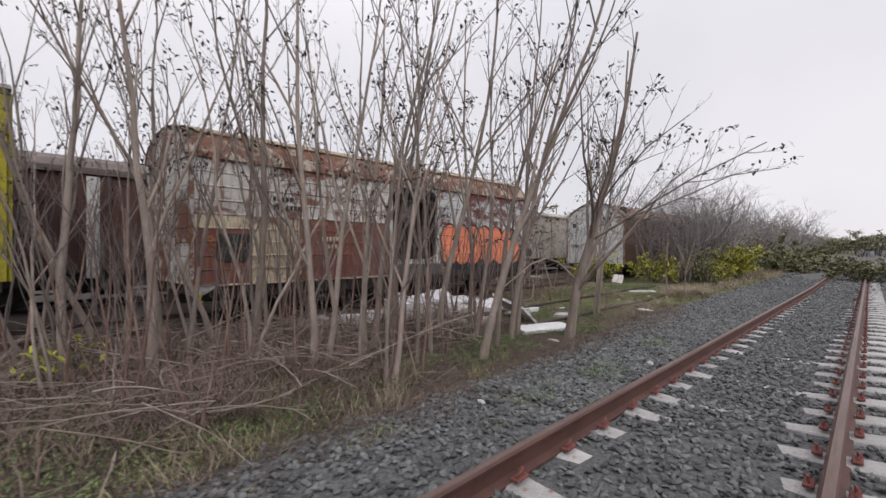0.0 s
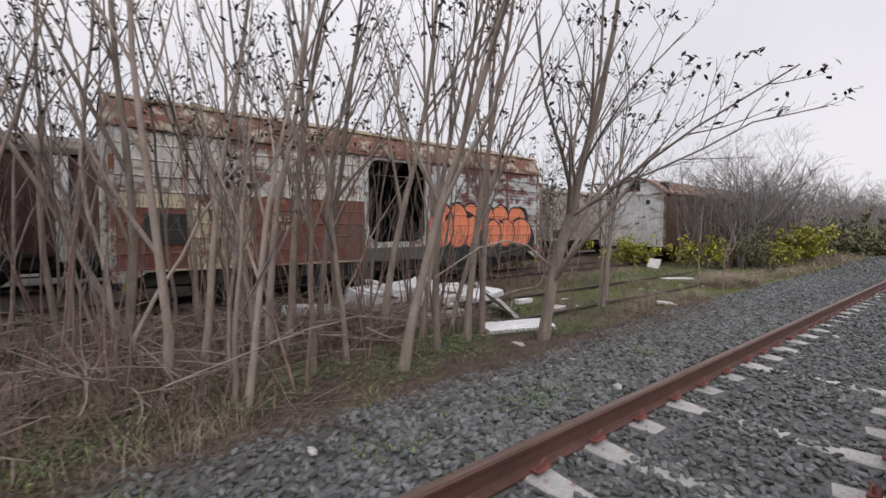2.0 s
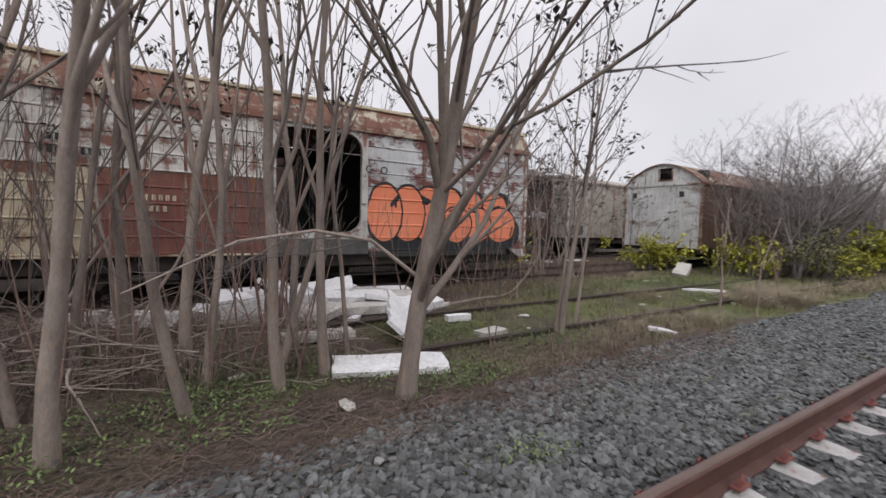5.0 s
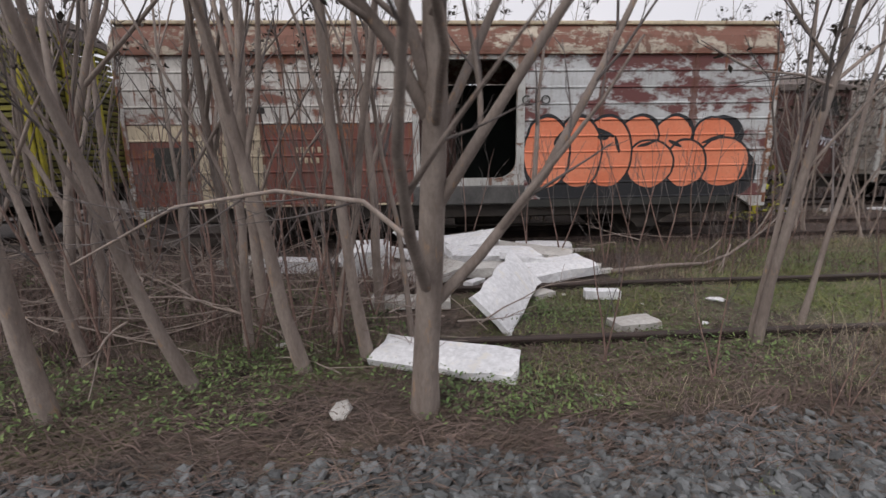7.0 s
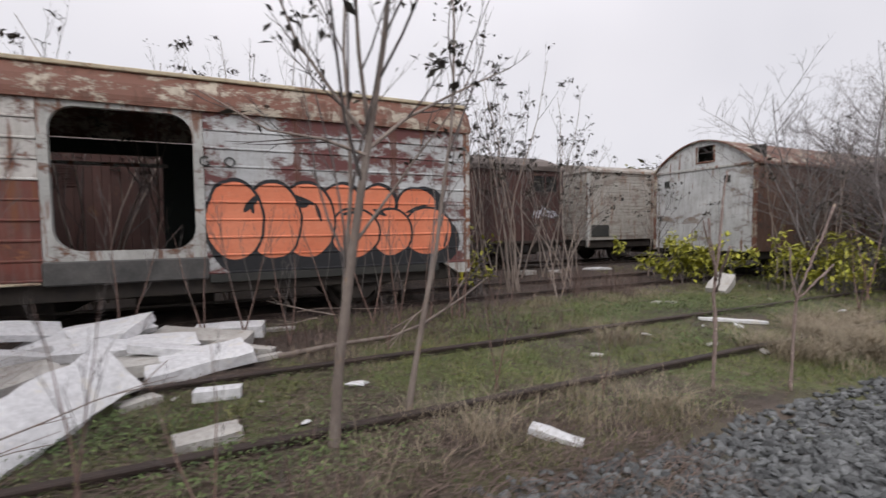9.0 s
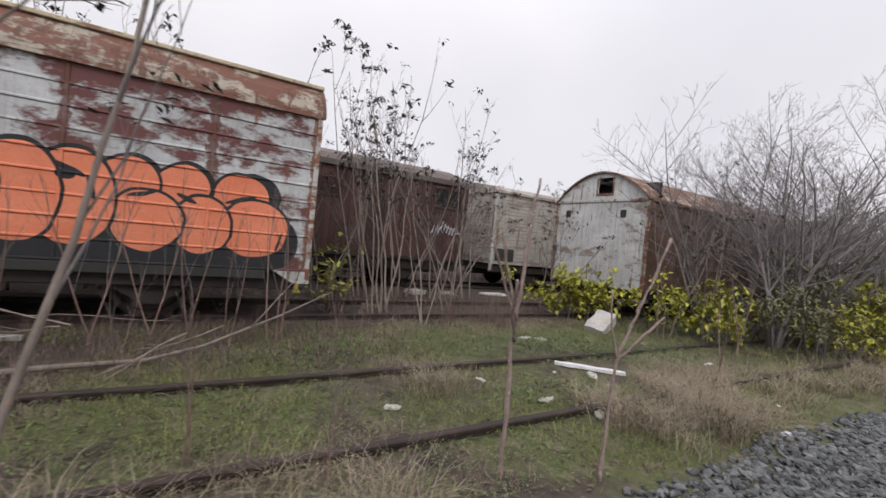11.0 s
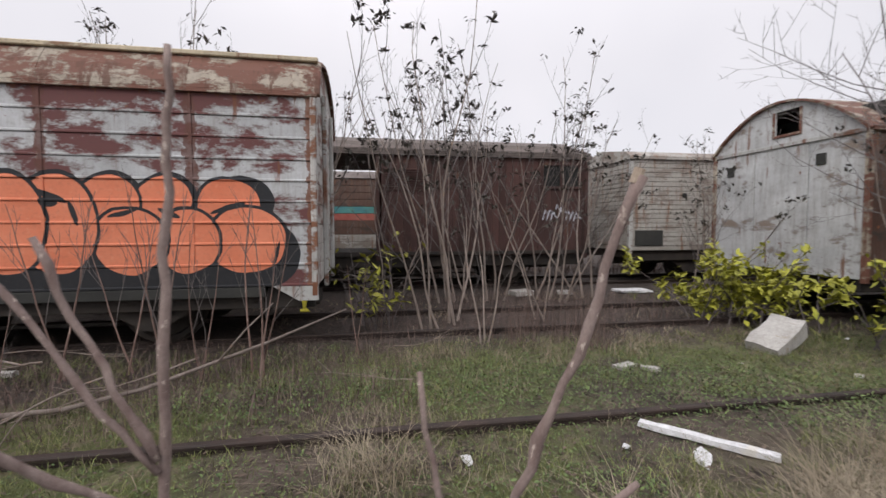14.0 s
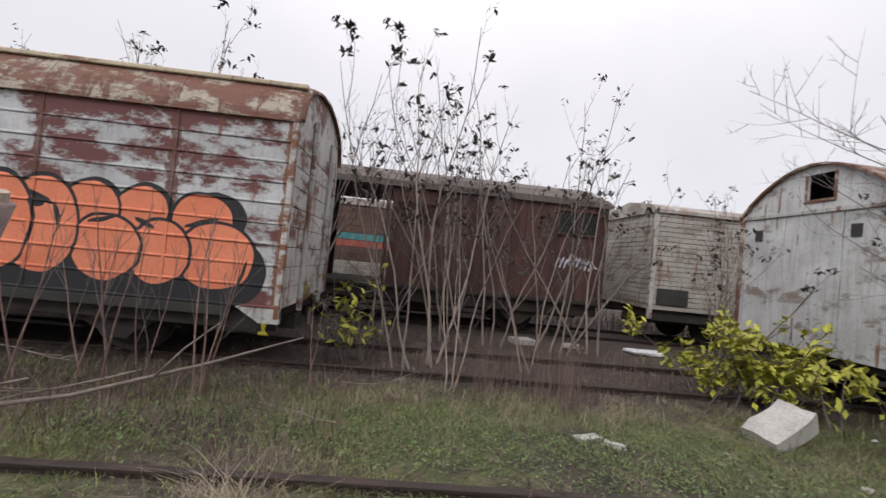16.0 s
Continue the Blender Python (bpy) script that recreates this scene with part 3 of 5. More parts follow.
def white_wagon():
    w = thing("covered_wagon", pose(WX, WY, 0.1), "derelict white wagon, flaking paint, orange bubble graffiti, door open", "railway wagon", "abandoned wagons")
    z0, z1 = 0.73, 2.92
    dx0, dx1 = 4.40, 5.92
    rows = 9
    step = (z1 - z0) / rows
    seams_l = [0.0, 1.03, 2.02, dx0 - 0.1]
    seams_r = [dx1 + 0.12, 7.25, 8.72, WL]
    rnd = random.Random(5)
    for seams, right in ((seams_l, False), (seams_r, True)):
        for a, b in zip(seams, seams[1:]):
            for r in range(rows):
                za, zb = z0 + r * step, z0 + (r + 1) * step
                if right:
                    mat = M_WHITE
                elif r > 4:
                    mat = M_WHITE_L
                elif a < 0.5:
                    mat = M_CREAM if r == 4 else M_MAROON
                else:
                    mat = M_CREAM if a < 2 else M_MAROON
                part("plank", board(a + 0.006, b - 0.006, za, zb, rnd.uniform(-0.003, 0.003)), mat, w)
    part("data_panel", Geo().box(0.42, 1.0, -0.024, -0.004, 1.12, 1.62, 0.004), M_BLACK, w, "scorched black panel on the lower side")
    part("panel_trim", Geo().box(0.48, 0.94, -0.028, -0.0245, 1.36, 1.375, 0.001), M_STEP, w, "grey strip across the black panel")
    # worn lettering that cannot be read, as bars
    for x, z, n in ((1.45, 2.27, 5), (1.45, 2.10, 8), (2.5, 1.52, 6), (2.55, 1.36, 4)):
        for k in range(n):
            part("letter_bar", Geo().box(x + 0.085 * k, x + 0.05 + 0.085 * k, -0.019, -0.004, z, z + 0.085, 0.002), M_BLACK if z > 2 else M_STRIP, w, "worn lettering")
    # vertical seams of the pressed side
    for x in (0.02, 1.03, 2.02, 3.1, 7.25, 8.72):
        part("seam", Geo().box(x - 0.022, x + 0.022, -0.012, 0.02, z0, z1, 0.005), M_WHITE if x > 5 else M_ROOF, w, "rusted vertical seam")
    for x in (0.0, WL - 0.07):
        part("corner_post", Geo().box(x, x + 0.07, -0.024, 0.06, z0 - 0.12, z1 + 0.02, 0.01), M_POST, w, "rust-eaten white corner post")
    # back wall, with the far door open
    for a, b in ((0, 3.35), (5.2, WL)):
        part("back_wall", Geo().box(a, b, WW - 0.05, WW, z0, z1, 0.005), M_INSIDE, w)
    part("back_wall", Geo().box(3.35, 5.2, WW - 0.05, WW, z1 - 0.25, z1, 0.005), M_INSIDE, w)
    # sheets behind the front boards, coloured as dark as the shaded inside
    part("dark_backing", Geo().box(0.06, dx0 - 0.12, 0.035, 0.06, z0 + 0.25, z1, 0.004), M_INSIDE, w)
    part("dark_backing", Geo().box(dx1 + 0.13, WL - 0.06, 0.035, 0.06, z0 + 0.25, z1, 0.004), M_INSIDE, w)
    part("floor_deck", Geo().box(0.05, WL - 0.05, 0.06, WW - 0.06, z0 + 0.16, z0 + 0.25, 0.01), M_STEP, w)
    part("door_track", Geo().box(3.3, 5.3, WW - 0.16, WW - 0.11, z1 - 0.46, z1 - 0.40, 0.01), M_FRAME, w, "pale rail across the far doorway")
    # ends
    for x, way in ((0.0, -1), (WL, 1)):
        for r in range(rows):
            za, zb = z0 + r * step, z0 + (r + 1) * step
            a, b = (x - 0.03, x) if way > 0 else (x, x + 0.03)
            part("end_plank", Geo().box(a, b, 0.07, WW - 0.02, za + 0.003, zb - 0.003, 0.008), M_WHITE_L, w)
        for y in (0.75, 1.95):
            a, b = (x, x + 0.06) if way > 0 else (x - 0.06, x)
            part("end_post", Geo().box(a, b, y, y + 0.09, z0 - 0.1, z1 + 0.25, 0.012), M_FRAME, w)
        g = Geo().sweep([(0.0, z1), (0.06, z1 + 0.22), (0.18, z1 + 0.40), (0.5, z1 + 0.58), (WW / 2, z1 + 0.72), (WW - 0.5, z1 + 0.58), (WW - 0.18, z1 + 0.40), (WW - 0.06, z1 + 0.22), (WW, z1)],
                        [(x - 0.05 - 0.02 * way, None), (x - 0.01 * way, None)])
        part("gable", g, M_WHITE_L, w)
    # cornice and roof
    part("cornice", Geo().box(-0.02, WL + 0.02, -0.035, 0.02, z1, z1 + 0.05, 0.012), M_ROOF, w)
    outer = [(-0.03, z1 + 0.05), (-0.02, z1 + 0.12), (0.05, z1 + 0.29), (0.17, z1 + 0.46), (0.26, z1 + 0.53), (0.5, z1 + 0.62), (0.9, z1 + 0.72), (WW / 2, z1 + 0.77)]
    outer += [(WW - y, z) for y, z in outer[-2::-1]]
    prof = outer + [(y * 0.97 + 0.04, z - 0.03) for y, z in outer[::-1]]
    zt = z1 + 0.05

    def hip(k):
        return lambda y, z: (WW / 2 + (y - WW / 2) * (1 - 0.03 * k), zt + (z - zt) * (1 - 0.07 * k))

    xs = [(-0.05, hip(1.0)), (-0.02, hip(0.6)), (0.06, hip(0.3)), (0.2, hip(0.07)), (0.4, None)]
    xs += [(x, None) for x in np.linspace(0.8, WL - 0.8, 12)]
    xs += [(WL - 0.4, None), (WL - 0.2, hip(0.07)), (WL - 0.06, hip(0.3)), (WL + 0.02, hip(0.6)), (WL + 0.05, hip(1.0))]
    part("roof", Geo().sweep(prof, xs), M_ROOF, w, "rust-red curved roof with remains of cream paint")
    for x in np.linspace(1.4, WL - 1.4, 6):
        g = Geo().sweep([(y, z + 0.012) for y, z in outer] + [(y, z - 0.004) for y, z in outer[::-1]], [(float(x) - 0.02, None), (float(x) + 0.02, None)])
        part("roof_seam", g, M_ROOF, w)
    part("drip_strip", Geo().box(-0.02, WL + 0.02, 0.125, 0.22, z1 + 0.46, z1 + 0.515, 0.01), M_STRIP, w, "cream strip along the roof edge")
    # doorway: rounded frame, sill and track
    path = []
    rr = 0.28
    zb, zt2 = z0 + 0.36, z1 - 0.06
    for cx, cz, a0 in ((dx1 - rr, zb + rr, -90), (dx1 - rr, zt2 - rr, 0), (dx0 + rr, zt2 - rr, 90), (dx0 + rr, zb + rr, 180)):
        for k in range(7):
            a = radians(a0 + 15 * k)
            path.append((cx + rr * math.cos(a), cz + rr * math.sin(a)))
    rim = [(dx1 + 0.12, z0 + 0.22), (dx1 + 0.12, z1), (dx0 - 0.1, z1), (dx0 - 0.1, z0 + 0.22)]
    n = len(path)
    fr = Geo()
    vs = [(x, -0.008, z) for x, z in path] + [(x, 0.07, z) for x, z in path]
    ob_ = []
    for i, (x, z) in enumerate(path):
        q = i // 7
        ob_.append((rim[q][0], -0.008, rim[q][1]))
    vs += ob_
    fs = []
    for i in range(n):
        j = (i + 1) % n
        fs.append((i, j, n + j, n + i))
        fs.append((i, 2 * n + i, 2 * n + j, j))
    fr.add(vs, fs)
    part("door_frame", fr, M_FRAME, w, "pale door frame with rounded corners")
    part("door_sill", Geo().box(dx0 - 0.12, dx1 + 0.14, -0.03, 0.3, z0 - 0.06, z0 + 0.24, 0.02), M_STEP, w, "grey steel sill under the doorway")
    part("door_runner", Geo().box(0.3, WL - 0.2, -0.05, -0.02, z1 + 0.0, z1 + 0.018, 0.004), M_ROOF, w)
    part("sole_bar", Geo().box(0.1, dx0 - 0.13, -0.02, 0.06, z0 - 0.035, z0 - 0.002, 0.008), M_CREAM, w)
    part("sole_bar", Geo().box(dx1 + 0.15, WL - 0.6, -0.015, 0.06, z0 - 0.12, z0 - 0.002, 0.008), M_BLACK, w)
    # corner gussets and the yellow towing hook
    for x, way in ((0.0, 1), (WL, -1)):
        vs = [(x, -0.02, z0), (x + way * 0.5, -0.02, z0), (x + way * 0.22, -0.02, z0 - 0.17), (x, -0.02, z0 - 0.17)]
        vs += [(a, 0.06, c) for a, b, c in vs]
        g = Geo().add(vs, [(0, 1, 2, 3), (7, 6, 5, 4), (0, 4, 5, 1), (1, 5, 6, 2), (2, 6, 7, 3), (3, 7, 4, 0)])
        part("gusset", g, M_FRAME, w)
        g = Geo().tube([(x + way * 0.16, 0.0, z0 - 0.17), (x + way * 0.16, -0.01, z0 - 0.26), (x + way * 0.11, -0.01, z0 - 0.29), (x + way * 0.21, -0.01, z0 - 0.29)], [0.035, 0.02, 0.022, 0.02], 8)
        part("hook", g, M_YELLOW, w, "yellow towing hook")
    # lettering on the side
    for ch, x in (("G", 5.98), ("O", 6.28)):
        cu = bpy.data.curves.new("letter", "FONT")
        cu.body, cu.size, cu.extrude = ch, 0.19, 0.003
        cu.materials.append(M_BLACK)
        me_ob = new("letter", cu)
        me_ob.parent = w
        me_ob.matrix_basis = pose(x, -0.019, 2.20, 90, 0, 0)
    underframe(w, WL, WW, z0, (1.9, WL - 1.9))


white_wagon()


def brown_wagon(m, label, louvres, window=None, bay=None, pale=None, L=9.75):
    w = thing("covered_wagon", m, label, "railway wagon", "abandoned wagons")
    W, z0, z1 = 2.8, 0.78, 3.08
    rnd = random.Random(int(m.translation.x * 10))
    x = 0.0
    # upright boards, left out where a door bay stands open
    while x < L - 0.01:
        b = min(x + 0.163, L)
        if not (bay and bay[0] - 0.05 < (x + b) / 2 < bay[1] + 0.05):
            top = z1
            part("board", Geo().box(x + 0.002, b - 0.002, rnd.uniform(-0.004, 0.004), 0.035, z0, top, 0.006), M_BROWN, w)
            part("board", Geo().box(x + 0.002, b - 0.002, W - 0.035, W, z0, top, 0.006), M_BROWN, w)
        x = b
    for x in (0.0, L - 0.08, *( [bay[0] - 0.1, bay[1]] if bay else [3.2, 6.4])):
        part("post", Geo().box(x, x + 0.09, -0.035, 0.0, z0 - 0.1, z1, 0.01), M_BROWN, w)
    for x in (0.0, L - 0.035):
        part("end_wall", Geo().box(x, x + 0.035, 0.036, W - 0.036, z0, z1 + 0.2, 0.005), M_BROWN, w)
    part("rail_strip", Geo().box(0.0, L, -0.05, -0.036, z0 + 0.02, z0 + 0.10, 0.005), M_DARK, w)
    part("floor_deck", Geo().box(0.05, L - 0.05, 0.05, W - 0.05, z0 - 0.02, z0 + 0.06, 0.01), M_DARK, w)
    outer = [(-0.09, z1 + 0.0), (-0.09, z1 + 0.14), (0.05, z1 + 0.30), (0.5, z1 + 0.46), (W / 2, z1 + 0.55)]
    outer += [(W - y, z) for y, z in outer[-2::-1]]
    prof = outer + [(W - 0.1, z1 + 0.03), (0.1, z1 + 0.03)]
    f = lambda y, z: (W / 2 + (y - W / 2) * 0.97, z1 + (z - z1) * 0.55)
    part("roof", Geo().sweep(prof, [(-0.12, f), (0.3, None), (L - 0.4, None), (L + 0.1, f)]), M_FELT, w, "grey-brown felt roof with a deep eave")
    for y, k in ((-0.094, 0), ):
        for z in (z1 + 0.05, z1 + 0.1):
            part("eave_strip", Geo().box(0.3, L - 0.4, y - 0.008, y, z, z + 0.012, 0.003), M_FELT, w)
    for a in louvres:
        lv = part("louvre", Geo().box(a, a + 1.0, -0.03, -0.008, 2.28, 2.32, 0.004).box(a, a + 1.0, -0.03, -0.008, 2.74, 2.78, 0.004), M_BROWN, w)
        for i in range(8):
            part("slat", Geo().box(a + 0.02, a + 0.98, -0.045, -0.01, 2.335 + i * 0.05, 2.36 + i * 0.05, 0.004), M_BROWN, lv)
    if window:
        a, b = window
        # the boards run on behind; a flat black sheet gives the window's inner shade
        fr = part("window", Geo().box(a, b, -0.012, -0.006, 2.42, 2.92, 0.002), M_OPENING_DARK, w, "near-black sheet standing for the unlit window opening")
        g = Geo().box(a - 0.05, b + 0.05, -0.05, -0.013, 2.36, 2.42).box(a - 0.05, b + 0.05, -0.05, -0.013, 2.92, 2.98)
        for x in (a - 0.05, (a + b) / 2 - 0.025, b):
            g.box(x, x + 0.05, -0.048, -0.013, 2.42, 2.92)
        part("window_frame", g, M_BROWN, fr)
    if pale:
        part("pale_panel", Geo().box(*pale, -0.06, -0.037, z0 - 0.1, z1 - 0.05, 0.01), M_VAN, w, "pale grey-white door panel")
    underframe(w, L, W, z0, (1.9, L - 1.9))
    return w


BY = 11.8
bw = brown_wagon(pose(10.18, BY, 0.08), "dark brown boarded wagon, grey felt roof, open door bay", [4.8], (8.6, 9.5), (3.1, 4.6))
brown_wagon(pose(-0.1, BY, 0.08), "dark brown boarded wagon with louvred vents behind the white one", [6.4, 0.8], None, None, (3.25, 3.5))
# white spray scribble on the brown wagon
g = Geo()
rnd = random.Random(8)
for i in range(9):
    x = 8.66 + i * 0.1
    z = 1.78 + rnd.uniform(-0.08, 0.1)
    g.tube([(x - 0.07, -0.012, z - 0.12), (x, -0.012, z + 0.1), (x + 0.06, -0.012, z - 0.02), (x + 0.13, -0.012, z + 0.12 * rnd.uniform(-1, 1))], [0.022] * 4, 4)
part("spray_scribble", g, plain("pale_blue_spray", (0.55, 0.56, 0.64), (0.7, 0.7, 0.76), 4.0), bw, "pale lilac spray scribble")


def pale_wagon():
    """Horizontally boarded pale wagon behind the brown one, seen by its end and one side."""
    L, W, z0, z1 = 9.6, 2.7, 0.82, 3.2
    w = thing("covered_wagon", pose(21.25, 12.05, 0.08), "weathered pale boarded wagon with a rust-stained roof edge", "railway wagon", "abandoned wagons")
    rows = 20
    s = (z1 - z0) / rows
    rnd = random.Random(2)
    for r in range(rows):
        za = z0 + r * s
        part("board", Geo().box(0.05, L, rnd.uniform(-0.008, 0.004), 0.035, za + 0.004, za + s - 0.004, 0.008), M_GREY, w)
        part("end_board", Geo().box(rnd.uniform(-0.008, 0.004), 0.035, 0.05, W - 0.05, za + 0.004, za + s - 0.004, 0.008), M_GREY, w)
    for x, y in ((-0.02, -0.02), (-0.02, W - 0.08)):
        part("corner_post", Geo().box(x, x + 0.1, y, y + 0.1, z0 - 0.22, z1 + 0.03, 0.012), M_FRAME, w)
    for x in (3.0, 5.6):
        part("post", Geo().box(x, x + 0.08, -0.04, -0.01, z0 - 0.1, z1, 0.01), M_GREY, w)
    part("back_wall", Geo().box(0, L, W - 0.04, W, z0, z1), M_GREY, w)
    part("end_wall", Geo().box(L + 0.002, L + 0.04, 0, W, z0, z1), M_GREY, w)
    part("vent", Geo().box(0.15, 0.95, -0.03, -0.01, 0.95, 1.35), M_BLACK, w, "dark lower vent grille")
    part("vent", Geo().box(1.5, 1.62, -0.03, -0.01, 2.2, 2.32), M_BLACK, w)
    outer = [(-0.06, z1 - 0.02), (-0.05, z1 + 0.06), (0.2, z1 + 0.2), (W / 2, z1 + 0.38)]
    outer += [(W - y, z) for y, z in outer[-2::-1]]
    part("roof", Geo().sweep(outer, [(-0.05, None), (L + 0.05, None)]), M_GREY, w, "weathered grey arched roof with rusty edge")
    underframe(w, L, W, z0, (1.9, L - 1.9))


pale_wagon()


def arched_van():
    """Grey-white van with an arched roof and a broken window in its gable."""
    x0, L, W, z0, z1 = 21.55, 10.0, 2.85, 0.65, 2.78
    w = thing("box_van", pose(x0, 6.75, 0.1), "old grey-white metal van, rusty side, broken gable window", "railway wagon", "abandoned wagons")
    arch = [(W * k / 12, z1 + 0.74 * math.sin(math.pi * k / 12) ** 0.85) for k in range(13)]
    # gable in strips, leaving the window opening free
    wy0, wy1, wz0, wz1 = 1.08, 1.52, z1 + 0.20, z1 + 0.60

    def top(y):
        return z1 + 0.74 * max(math.sin(math.pi * min(max(y / W, 0), 1)), 0) ** 0.85

    ys = sorted([0, 0.12, 0.3, 0.5, 0.7, 0.9, wy0, wy1, 1.8, 2.05, 2.3, 2.5, 2.7, W])
    for a, b in zip(ys, ys[1:]):
        spans = [(z1 + 0.04, wz0), (wz1, None)] if a >= wy0 - 1e-6 and b <= wy1 + 1e-6 else [(z1 + 0.04, None)]
        for lo, hi in spans:
            ta, tb = (top(a), top(b)) if hi is None else (hi, hi)
            ta, tb = max(ta, lo + 0.002), max(tb, lo + 0.002)
            vs = [(0.0, a, lo), (0.0, b, lo), (0.0, b, tb), (0.0, a, ta)]
            vs += [(0.03, y, z) for _, y, z in vs]
            part("gable_sheet", Geo().add(vs, [(0, 3, 2, 1), (4, 5, 6, 7), (0, 1, 5, 4), (2, 3, 7, 6), (1, 2, 6, 5), (3, 0, 4, 7)]), M_VAN, w)
    part("window_frame", Geo().box(-0.02, 0.0, wy0 - 0.05, wy1 + 0.05, wz0 - 0.05, wz0).box(-0.02, 0.0, wy0 - 0.05, wy0, wz0, wz1).box(-0.02, 0.0, wy1, wy1 + 0.05, wz0, wz1), M_ROOF, w, "rusty frame of the broken window")
    # black sheet added behind the window, standing for the shade inside the van
    part("dark_backing", Geo().box(0.5, 0.54, 0.1, W - 0.1, z0, z1 + 0.5), M_BLACK, w)
    for i, (a, b) in enumerate(((0.0, 0.9), (0.91, 1.9), (1.91, W))):
        part("end_sheet", Geo().box(-0.004 * (i % 2), 0.03, a, b - 0.004, z0, z1, 0.006), M_VAN, w)
    part("waist_strip", Geo().box(-0.03, -0.002, 0, W, z1 - 0.02, z1 + 0.05, 0.008), M_FRAME, w)
    for a in (0.62, 2.35):
        part("vent", Geo().box(-0.02, -0.005, a, a + 0.16, 2.38, 2.56, 0.004), M_BLACK, w, "small dark vent")
    for y in (0.0, W - 0.06):
        part("corner_post", Geo().box(-0.035, 0.05, y - 0.01, y + 0.07, z0 - 0.05, z1 + 0.04, 0.01), M_ROOF, w)
    x = 0.05
    while x < L:
        part("side_sheet", Geo().box(x, x + 1.2, 0.0, 0.03, z0, z1, 0.008), M_RUSTY, w)
        part("side_rib", Geo().box(x + 1.2, x + 1.25, -0.03, 0.03, z0, z1, 0.008), M_RUSTY, w)
        x += 1.25
    part("back_wall", Geo().box(0.05, L, W - 0.03, W, z0, z1), M_RUSTY, w)
    part("end_wall", Geo().box(L + 0.06, L + 0.09, 0, W, z0, z1 + 0.6), M_RUSTY, w)
    prof = [(y * 1.02 - 0.03, z + 0.03) for y, z in arch] + [(y, z - 0.005) for y, z in arch[::-1]]
    part("roof", Geo().sweep(prof, [(-0.07, None), (L + 0.1, None)]), M_ROOF, w, "rusty arched roof sheet")
    part("eave", Geo().box(-0.05, L + 0.1, -0.06, -0.031, z1 - 0.02, z1 + 0.05), M_ROOF, w)
    underframe(w, L, W, z0 + 0.08, (1.8, L - 1.8))


arched_van()


def yellow_wagon():
    """Slatted livestock wagon in mossy yellow, at the end of the row."""
    L, W, z0, z1 = 9.0, 2.4, 1.0, 3.6
    w = thing("slatted_wagon", pose(1.75 - L, 8.15, 0.1), "mossy yellow slatted goods wagon with upright posts", "railway wagon", "abandoned wagons")
    rnd = random.Random(1)
    rows = 22
    s = (z1 - z0) / rows
    for r in range(rows):
        za = z0 + r * s
        part("slat", Geo().box(0.03, L - 0.03, rnd.uniform(0, 0.02), 0.05, za + 0.015, za + s - 0.02, 0.008), M_SLAT, w)
        part("slat", Geo().box(L - 0.05, L - rnd.uniform(0, 0.02), 0.08, W - 0.08, za + 0.015, za + s - 0.02, 0.008), M_SLAT, w)
    # dark sheets added behind the slats in place of the shade within
    part("dark_backing", Geo().box(0.1, L - 0.1, 0.1, 0.13, z0, z1 - 0.1), M_DARK, w)
    part("dark_backing", Geo().box(L - 0.14, L - 0.1, 0.14, W - 0.1, z0, z1 - 0.1), M_DARK, w)
    for x in np.linspace(0, L - 0.1, 8):
        part("post", Geo().box(float(x), float(x) + 0.1, -0.05, -0.001, z0 - 0.15, z1 + 0.05, 0.012), M_YELLOW, w)
    for y in (0.0, 0.85, 1.65, W - 0.1):
        part("end_post", Geo().box(L + 0.001, L + 0.06, y, y + 0.1, z0 - 0.15, z1 + 0.05, 0.012), M_YELLOW, w)
    part("top_rail", Geo().box(0, L, -0.04, 0.08, z1 + 0.05, z1 + 0.14, 0.012), M_SLAT, w)
    part("top_rail", Geo().box(L - 0.06, L + 0.05, 0.09, W, z1 + 0.05, z1 + 0.14, 0.012), M_SLAT, w)
    outer = [(-0.05, z1 + 0.15), (0.3, z1 + 0.3), (W / 2, z1 + 0.45), (W - 0.3, z1 + 0.3), (W + 0.05, z1 + 0.15)]
    part("roof", Geo().sweep(outer, [(-0.05, None), (L + 0.05, None)]), M_FELT, w)
    part("floor_deck", Geo().box(0.05, L - 0.05, 0.05, W - 0.05, z0 - 0.08, z0 + 0.01), M_DARK, w)
    underframe(w, L, W, z0 - 0.05, (1.8, L - 1.8))


yellow_wagon()


def far_wagon():
    """Rusty wagon with stripes of graffiti on a further track, seen through the open bay."""
    w = thing("covered_wagon", pose(9.0, 17.2, 0.0), "rust-brown wagon with faded blue and red graffiti stripes", "railway wagon", "abandoned wagons")
    cols = [M_GREY, M_GREY, M_RUSTY, M_RUSTY, plain("red_spray", (0.32, 0.06, 0.05), (0.45, 0.16, 0.12), 3.0), plain("blue_green_spray", (0.05, 0.20, 0.26), (0.12, 0.36, 0.30), 3.0), M_RUSTY, M_RUSTY, M_RUSTY, M_RUSTY]
    for r, m in enumerate(cols):
        part("board", Geo().box(0, 11, 0, 0.04, 0.8 + r * 0.24, 1.03 + r * 0.24, 0.008), m, w)
    part("roof", Geo().sweep([(-0.05, 3.2), (0.3, 3.4), (1.4, 3.6), (2.5, 3.4), (2.85, 3.2)], [(-0.05, None), (11.05, None)]), M_FELT, w)
    part("back_wall", Geo().box(0, 11, 2.76, 2.8, 0.8, 3.2), M_RUSTY, w)
    underframe(w, 11, 2.8, 0.8, (2, 9))


far_wagon()


